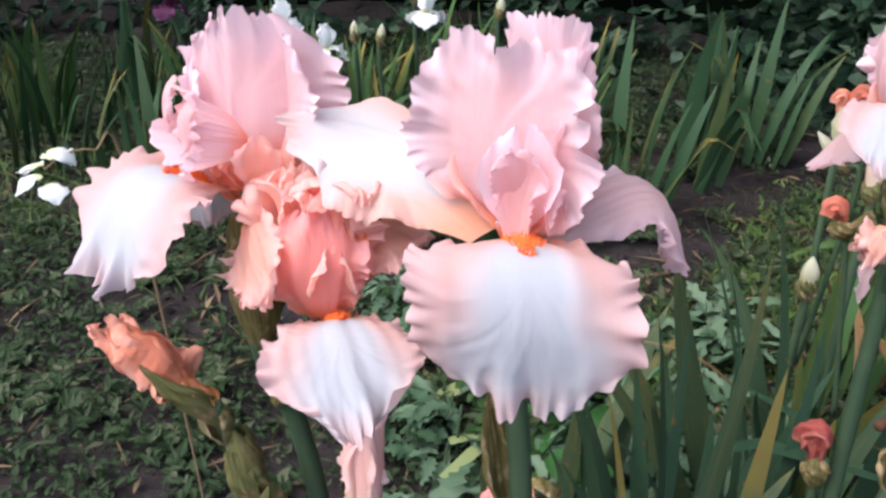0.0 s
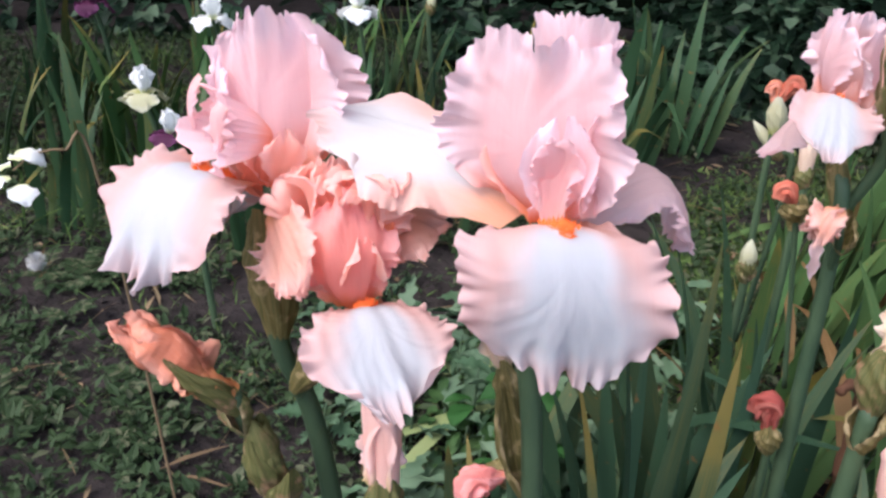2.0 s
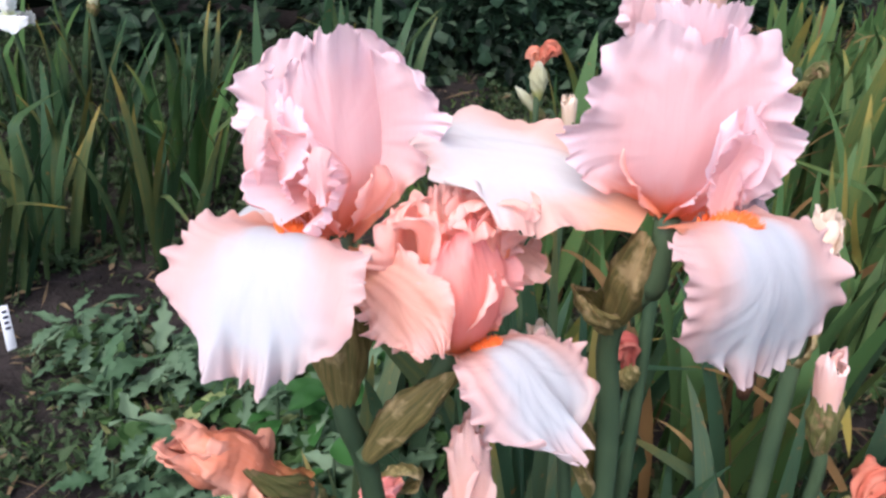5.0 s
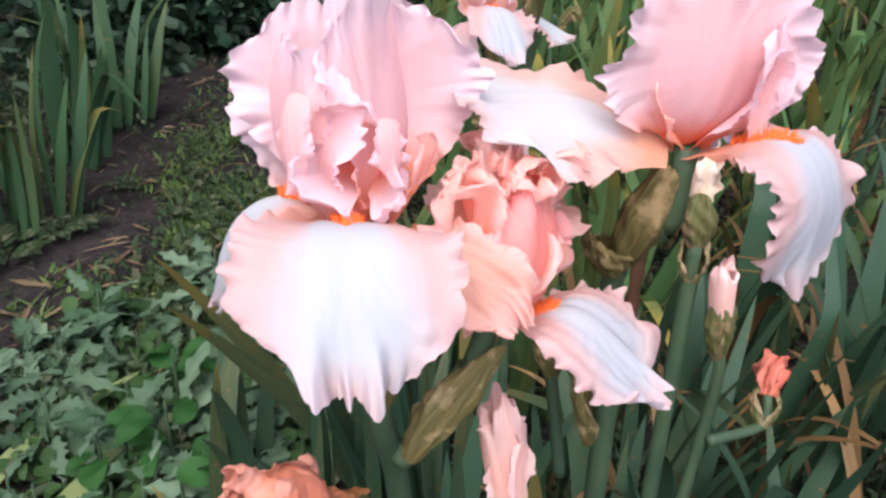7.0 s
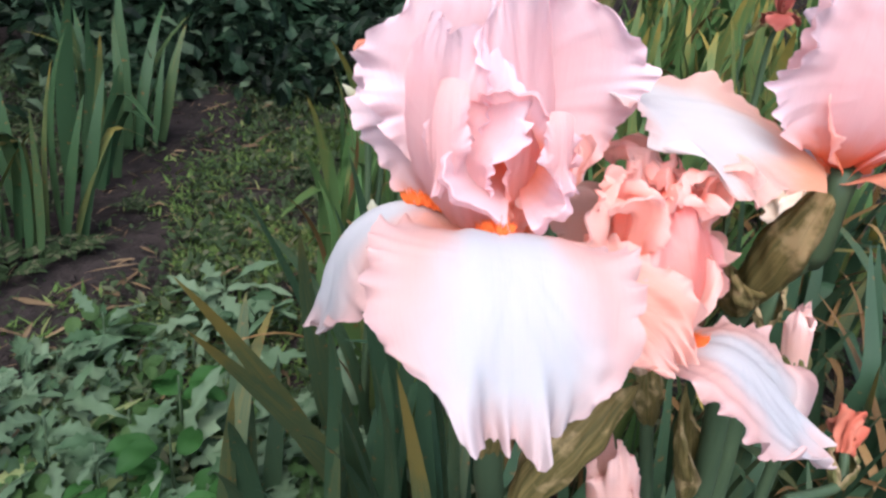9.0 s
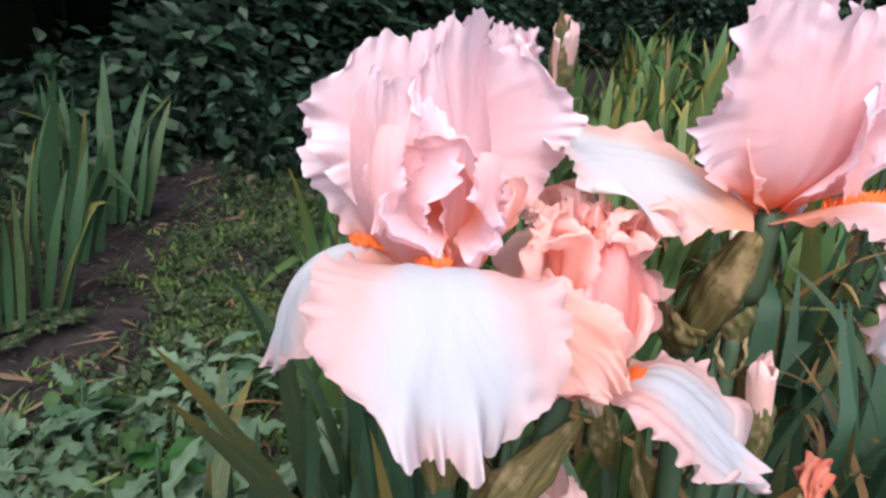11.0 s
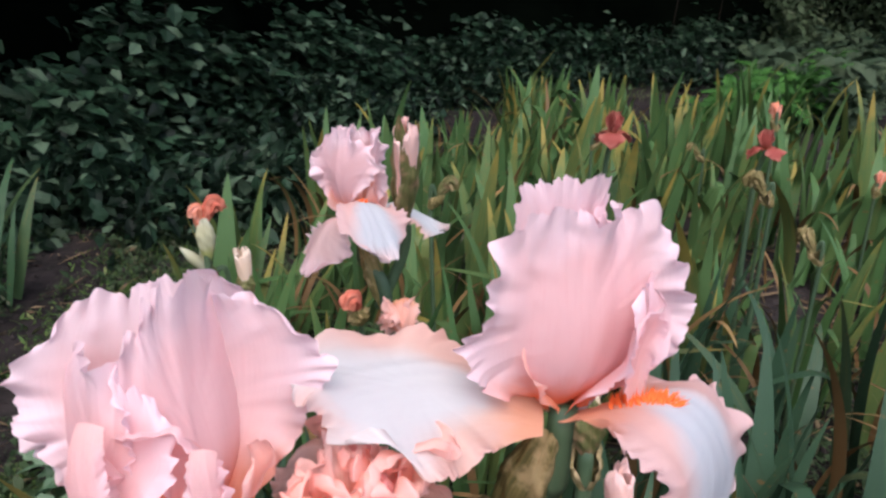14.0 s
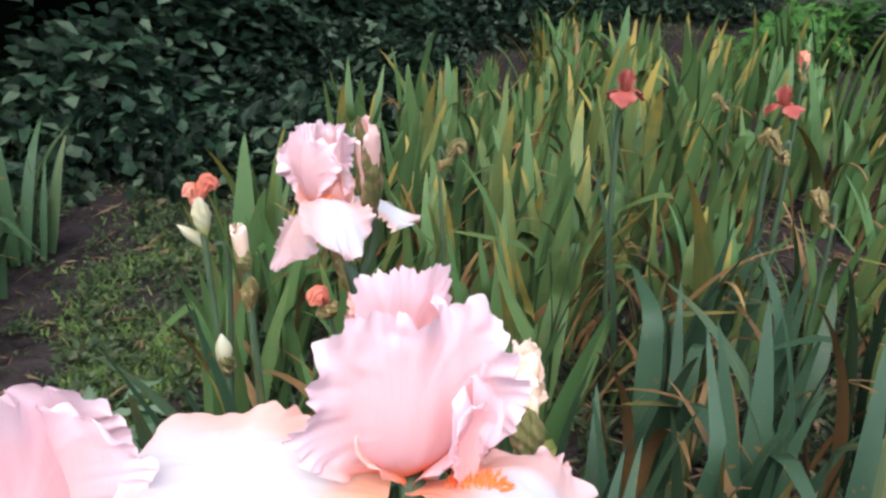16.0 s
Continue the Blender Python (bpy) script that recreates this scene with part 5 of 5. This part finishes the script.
for i, (base, tip) in enumerate([((0.40, 0.96, -0.02), (0.165, 1.03, 0.50)), ((0.43, 0.92, -0.02), (0.135, 0.945, 0.48)), ((0.48, 1.04, -0.02), (0.365, 1.21, 0.50)), ((0.42, 1.00, -0.02), (0.27, 0.93, 0.56)), ((0.46, 0.95, -0.02), (0.40, 1.02, 0.60)), ((0.38, 0.90, -0.02), (0.24, 0.82, 0.42))]):
    leaning_leaf(leaner, base, tip, 0.019, 70 + i)

front = thing("iris_clump", (0.22, 0.64, -0.01), "clump of broad blue-green iris leaves beside the blooms", "plant", "iris leaf clumps")
for i, tip in enumerate([(0.318, 0.786, 0.64), (0.195, 0.684, 0.631), (0.173, 0.646, 0.601), (0.333, 0.688, 0.577), (0.244, 0.735, 0.593), (0.155, 0.652, 0.572), (0.304, 0.789, 0.535), (0.416, 0.848, 0.529)]):
    leaning_leaf(front, (0.17 + 0.03 * i % 0.12, 0.60 + 0.02 * (i % 4), -0.02), tip, 0.0155, 90 + i)

# withered heads standing in the bed
for i in range(9):
    r = random.Random(2100 + i)
    x, y = r.uniform(0.9, 2.6), r.uniform(-0.3, 1.3)
    h = r.uniform(0.42, 0.58)
    spent_thing((x, y, h), (x + r.uniform(-0.02, 0.02), y + r.uniform(-0.02, 0.02), h + 0.03), r.uniform(0.010, 0.016), 50 + i, "small dry brown withered iris head on its stem", (x + 0.02, y + 0.02, -0.02), SPATHE, (SPATHE, SPATHE_GREEN, SPATHE, WITHERED)[i % 4])


for i, (x, y, n, h) in enumerate([(0.62, 1.25, 9, 0.5), (0.76, 1.45, 10, 0.52), (0.92, 1.62, 10, 0.55), (0.56, 1.06, 9, 0.5), (0.84, 1.20, 10, 0.55), (1.05, 1.78, 10, 0.52), (0.70, 0.98, 9, 0.52)]):
    clump(x, y, n, h, 2300 + i, "bed" if i % 2 else "far", spread=0.11, lean=2.7, dead=1, label="clump of iris sword leaves with yellowing tips")


# ---- weeds and litter ----
def bare(x, y):
    """Whether a place lies on the strip of bare soil between the beds."""
    edge = 0.05 * np.sin(7 * x + 2 * y) + 0.04 * np.sin(17 * x - 11 * y)
    strip = np.abs(y - 1.84 - 0.95 * (x - 0.22)) < 0.17 + edge
    patch = (x < 0.2) & (x > -0.45) & (np.abs(y - 1.92) < 0.15 + edge)
    return (strip & (x > 0.0) & (x < 1.8)) | patch


def scatter(n, lo, hi, seed, keep):
    """Places between lo and hi in uneven patches that thin out towards the rim."""
    r = np.random.default_rng(seed)
    x, y = r.uniform(lo[0], hi[0], n), r.uniform(lo[1], hi[1], n)
    d = np.array([noise.noise(Vector((a * 1.4, b * 1.4, seed))) + 0.6 * noise.noise(Vector((a * 5, b * 5, seed + 3))) for a, b in zip(x, y)])
    rim = np.minimum(np.minimum(x - lo[0], hi[0] - x), np.minimum(y - lo[1], hi[1] - y))
    m = (d > keep + 1.2 * np.clip(0.6 - rim, 0, 0.6)) & (~bare(x, y) | (r.random(n) < 0.08))
    return x[m], y[m], r


def weeds():
    x, y, r = scatter(38000, (-3.4, 0.2), (2.4, 4.7), 2, -0.42)
    per = 6
    n = len(x) * per
    size = np.repeat(r.uniform(0.45, 1.2, len(x)) ** 1.7, per)
    X, Y = np.repeat(x, per) + r.normal(0, 0.012, n) * size, np.repeat(y, per) + r.normal(0, 0.012, n) * size
    pos = np.stack([X, Y, hillock(X, Y) + r.uniform(0, 0.035, n) * size], -1)
    ang, el = r.uniform(0, 6.28, n), r.uniform(0.0, 1.1, n)
    d = np.stack([np.cos(ang) * np.cos(el), np.sin(ang) * np.cos(el), np.sin(el)], -1)
    v, f = leaves_mesh(pos, d, np.array([0, 0, 1.0]) + r.normal(0, 0.3, (n, 3)), r.uniform(0.012, 0.034, n) * size, r.uniform(0.003, 0.008, n) * size)
    tagged(link_mesh("weeds", v, f, WEED, smooth=False), "low green weeds and chickweed over bare soil", "weeds", kind="stuff")


def grass():
    x, y, r = scatter(26000, (-2.8, 0.9), (7.5, 4.6), 11, 0.0)
    n = len(x)
    pos = np.stack([x, y, hillock(x, y) - 0.005], -1)
    ang, el = r.uniform(0, 6.28, n), r.uniform(0.5, 1.4, n)
    d = np.stack([np.cos(ang) * np.cos(el), np.sin(ang) * np.cos(el), np.sin(el)], -1)
    tall = np.where((x < -0.3) & (y > 1.9), r.uniform(1.0, 2.2, n), 0.6)
    v, f = leaves_mesh(pos, d, np.array([0, 0, 1.0]) + r.normal(0, 0.3, (n, 3)), tall * r.uniform(0.03, 0.10, n), r.uniform(0.0015, 0.003, n), 0.1, 0.3)
    tagged(link_mesh("grass", v, f, GRASSY, smooth=False), "thin tufts of green grass between the beds", "grass", kind="stuff")


def grass_strip():
    """Thick short grass along the edge of the iris bed."""
    r = np.random.default_rng(77)
    n = 24000
    k = r.random(n)
    x, y = 0.12 + 1.5 * k + r.normal(0, 0.16, n), 1.32 + 1.15 * k + r.normal(0, 0.20, n)
    m = np.array([noise.noise(Vector((a * 3.1, b * 3.1, 9))) + 0.5 * noise.noise(Vector((a * 9, b * 9, 4))) for a, b in zip(x, y)]) > -0.02
    x, y = x[m], y[m]
    n = len(x)
    pos = np.stack([x, y, hillock(x, y) - 0.005], -1)
    ang, el = r.uniform(0, 6.28, n), r.uniform(0.3, 1.3, n)
    d = np.stack([np.cos(ang) * np.cos(el), np.sin(ang) * np.cos(el), np.sin(el)], -1)
    v, f = leaves_mesh(pos, d, np.array([0, 0, 1.0]) + r.normal(0, 0.3, (n, 3)), 0.010 + r.random(n) ** 2 * 0.045, r.uniform(0.002, 0.006, n), 0.15, 0.25)
    tagged(link_mesh("grass_strip", v, f, GRASSY, smooth=False), "short bright grass and weeds beside the iris bed", "grass", kind="stuff")


def litter():
    r = np.random.default_rng(21)
    n = 5600
    x, y = r.uniform(-2.2, 4.0, n), r.uniform(-0.8, 3.2, n)
    x[3000:], y[3000:] = r.uniform(0.4, 3.6, 2600), r.uniform(-0.9, 2.0, 2600)
    pos = np.stack([x, y, hillock(x, y) + r.uniform(0.002, 0.02, n)], -1)
    ang = r.uniform(0, 6.28, n)
    d = np.stack([np.cos(ang), np.sin(ang), r.normal(0, 0.12, n)], -1)
    v, f = leaves_mesh(pos, d, np.array([0, 0, 1.0]) + r.normal(0, 0.4, (n, 3)), r.uniform(0.02, 0.16, n), r.uniform(0.0015, 0.007, n), 0.3, 0.1)
    tagged(link_mesh("leaf_litter", v, f, STRAW, smooth=False), "dry brown stalks and dead leaf strips on soil", "litter", kind="stuff")


def clods():
    r = np.random.default_rng(31)
    n = 5000
    x, y = r.uniform(-2.4, 3.8, n), r.uniform(-0.5, 3.8, n)
    s = r.uniform(0.003, 0.014, n) ** 1.0
    base = np.array([(1, 0, 0), (-1, 0, 0), (0, 1, 0), (0, -1, 0), (0, 0, 0.8), (0, 0, -0.8)], float)
    V = base[None] * s[:, None, None] * r.uniform(0.6, 1.3, (n, 6, 1)) + np.stack([x, y, hillock(x, y) + s * 0.3], -1)[:, None]
    tri = np.array([(0, 2, 4), (2, 1, 4), (1, 3, 4), (3, 0, 4), (2, 0, 5), (1, 2, 5), (3, 1, 5), (0, 3, 5)])
    F = (np.arange(n)[:, None, None] * 6 + tri[None]).reshape(-1, 3)
    tagged(link_mesh("soil_crumbs", V.reshape(-1, 3), F, SOIL, smooth=False), "loose crumbs and clods of dark soil", "soil", kind="stuff")


weeds()
grass()
grass_strip()
litter()
clods()


def lobed_plant(x, y, n, size, seed, mat, label, name="weed_plant", lift=0.5):
    """A rosette of lobed leaves: each leaf a rib with leaflets along it."""
    r = np.random.default_rng(seed)
    ob = thing(name, (x, y, float(hillock(np.array(x), np.array(y)))), label, "weed", "leafy weeds")
    for i in range(n):
        az = 6.28 * i / n + r.uniform(-0.4, 0.4)
        L = size * r.uniform(0.6, 1.15)
        el = r.uniform(0.25, 1.1) * lift
        m = 8
        k = np.linspace(0.12, 1, m)
        h = L * (k * math.sin(el + 0.35) - 0.45 * k**2 * 0.8)
        rr = L * k * math.cos(el)
        rib = np.stack([x + rr * math.cos(az), y + rr * math.sin(az), ob.location.z + 0.015 + np.maximum(h, -0.01)], -1)
        tan = np.gradient(rib, axis=0)
        tan /= np.linalg.norm(tan, axis=1)[:, None]
        side = np.cross(tan, [0, 0, 1.0])
        side /= np.linalg.norm(side, axis=1)[:, None]
        wid = L * 0.36 * np.sin(np.pi * (0.15 + 0.75 * k)) ** 0.8
        pos = np.concatenate([rib, rib, rib[-1:]])
        d = np.concatenate([side * 0.9 + tan * 0.7, -side * 0.9 + tan * 0.7, tan[-1:]])
        le = np.concatenate([wid, wid, [L * 0.3]]) * r.uniform(0.85, 1.15, 2 * m + 1)
        up = np.array([0, 0, 1.0]) + r.normal(0, 0.15, (2 * m + 1, 3))
        v, f = leaves_mesh(pos, d, up, le, le * 0.26, 0.2, 0.12)
        link_mesh("leaf", v, f, mat, ob, smooth=False)
    return ob


def toothed_mesh(seed, wide=0.32, teeth=5, smooth=False):
    """A broad leaf one long, along x, with a coarsely toothed edge, folded at its rib and drooping."""
    r = random.Random(seed)
    n = 26
    k = np.linspace(0, 1, n)
    w = wide * np.sin(np.pi * np.clip(0.06 + 0.92 * k**0.8, 0, 1)) ** (0.7 if smooth else 0.9)
    saw = 0 * k if smooth else 0.75 * np.abs(np.mod(k * teeth + r.random(), 1.0) - 0.3) - 0.3
    rows = []
    for q, fold in ((-1, 1.0), (-0.5, 0.45), (0, 0), (0.5, 0.45), (1, 1.0)):
        shift = 1 + (saw * (1 if abs(q) == 1 else 0) if q <= 0 else np.roll(saw, 2) * (1 if abs(q) == 1 else 0)) * 1.6
        y = q * w * shift
        zz = 0.22 * fold * w + 0.30 * k - 0.42 * k**2 + 0.03 * np.sin(k * 9 + seed + 2 * q)
        rows.append(np.stack([k + 0.05 * np.abs(q) * w, y + 0.05 * np.sin(k * 3 + seed), zz], -1))
    V = np.stack(rows, 1).reshape(-1, 3)
    me = bpy.data.meshes.new("leaf")
    me.from_pydata(V.tolist(), [], grid_faces(n, 5).tolist())
    me.shade_smooth()
    return me


def broad_weed(x, y, n, size, seed, meshes, label, name, lift=0.10):
    """A low sprawling weed with broad leaves on short stalks."""
    r = random.Random(seed)
    z = float(hillock(np.array(x), np.array(y)))
    ob = thing(name, (x, y, z), label, "weed", "leafy weeds")
    v, f = tube(smooth_path([(x, y, z - 0.01), (x + 0.004, y, z + lift * 0.6), (x + 0.01, y + 0.006, z + lift)], 8), np.linspace(0.003, 0.0018, 8), 6)
    link_mesh("stalk", v, f, STEM, ob)
    for i in range(n):
        leaf = new("leaf", r.choice(meshes))
        leaf.parent = ob
        L = size * r.uniform(0.6, 1.2)
        a = r.uniform(0, 360)
        rad = r.uniform(0.0, 0.05)
        leaf.matrix_basis = Matrix.Translation((rad * math.cos(radians(a)), rad * math.sin(radians(a)), lift * r.uniform(0.25, 1.0))) @ Euler((radians(r.uniform(-35, 35)), radians(r.uniform(-45, 15)), radians(a + r.uniform(-25, 25))), "ZYX").to_matrix().to_4x4() @ Matrix.Diagonal((L, L * r.uniform(0.7, 1.2), L, 1))
    return ob


def leaf_set(mat, **kw):
    out = []
    for i in range(7):
        me = toothed_mesh(i, **kw)
        me.materials.append(mat)
        out.append(me)
    return out


def spot_leaf(name, a, b):
    """Leaf colour that varies from leaf to leaf and over its face."""
    M = Mat(name)
    rnd = M.n("ShaderNodeObjectInfo").outputs["Random"]
    f = M.noise(6.0, 4.0)
    col = M.mix(M.math("MULTIPLY_ADD", rnd, 0.7, M.math("MULTIPLY", f, 0.3)), a, b)
    M.bump(f, 0.3, 0.002)
    return M.finish(col, 0.65, 0.15, 0.2)


TOOTHED = leaf_set(spot_leaf("grey_green_toothed_leaf", (0.026, 0.066, 0.026), (0.110, 0.165, 0.100)), wide=0.24, teeth=5)
LANCE = leaf_set(spot_leaf("pale_lance_leaf", (0.040, 0.090, 0.040), (0.150, 0.210, 0.130)), wide=0.13, teeth=4)
TINY = leaf_set(spot_leaf("small_weed_leaf", (0.020, 0.055, 0.014), (0.060, 0.110, 0.035)), wide=0.40, smooth=True)
ROUND = leaf_set(spot_leaf("bright_smooth_leaf", (0.018, 0.062, 0.014), (0.032, 0.10, 0.022)), wide=0.36, smooth=True)
for i in range(66):
    r = random.Random(900 + i)
    kind = i % 3
    x, y = r.uniform(-0.16, 0.56), r.uniform(1.0, 1.72)
    if bare(x, y):
        continue
    if kind == 0:
        broad_weed(x, y, r.randint(7, 10), r.uniform(0.10, 0.17), 900 + i, LANCE, "pale green weed with long narrow notched leaves", "lance_weed", r.uniform(0.04, 0.12))
    elif kind == 1:
        broad_weed(x, y, r.randint(14, 20), r.uniform(0.025, 0.045), 900 + i, TINY, "low weed with many small round leaves", "small_weed", r.uniform(0.03, 0.08))
    else:
        broad_weed(x, y, r.randint(8, 12), r.uniform(0.055, 0.10), 900 + i, TOOTHED, "grey-green sprawling weed with coarsely toothed leaves", "toothed_weed", r.uniform(0.05, 0.14))
for i in range(4):
    r = random.Random(960 + i)
    broad_weed(r.uniform(0.06, 0.30), r.uniform(1.0, 1.4), 5, r.uniform(0.055, 0.08), 960 + i, ROUND, "bright green weed with smooth heart-shaped leaves", "smooth_weed", 0.15)
for i in range(46):
    r = random.Random(1300 + i)
    lobed_plant(r.uniform(-1.9, 0.9), r.uniform(1.0, 3.2), r.randint(5, 8), r.uniform(0.05, 0.11), 1300 + i, WEED, "small green weed rosette on dark soil", "weed_rosette")
SHRUBBY = leaf_set(spot_leaf("shrub_leaf", (0.022, 0.040, 0.020), (0.060, 0.084, 0.044)), wide=0.22, smooth=True)
LUSH = leaf_set(spot_leaf("lush_leaf", (0.026, 0.088, 0.016), (0.055, 0.145, 0.026)), wide=0.16, teeth=7)
for i in range(70):
    r = random.Random(1500 + i)
    x = r.uniform(5.0, 8.4)
    y = r.uniform(0.8, 0.2 + 0.30 * x)
    lush = i < 16
    if lush:
        x, y = r.uniform(4.2, 5.5), r.uniform(1.25, 1.95)
    broad_weed(x, y, r.randint(20, 28), r.uniform(0.10, 0.18), 1500 + i, LUSH if lush else SHRUBBY, "bright green leafy plant behind the iris bed" if lush else "grey-green leafy bush in front of the hedge", "leafy_plant" if lush else "leafy_bush", r.uniform(0.2, 0.45))

CUT = leaf_material("cut_iris_leaf", (0.16, 0.22, 0.08), (0.30, 0.34, 0.15), (0.36, 0.30, 0.14))
for i, (x, y, turn, L) in enumerate([(-0.10, 1.30, 35, 0.30), (-0.02, 1.22, 20, 0.26), (0.02, 1.40, 10, 0.28), (0.12, 1.34, -20, 0.24), (-0.02, 1.12, 50, 0.22), (0.16, 1.16, 80, 0.2)]):
    cut = thing("cut_iris_leaf", (x, y, 0.03), "pale green cut iris leaf lying on the ground", "leaf", "cut leaves on the ground")
    me = sword_mesh(40 + i, 1.0, 0.045, 0, 14)
    me.materials.append(CUT)
    blade = new("blade", me)
    blade.parent = cut
    blade.matrix_basis = Euler((0, radians(84), radians(turn)), "XYZ").to_matrix().to_4x4() @ Matrix.Diagonal((L, L * 1.3, L, 1))
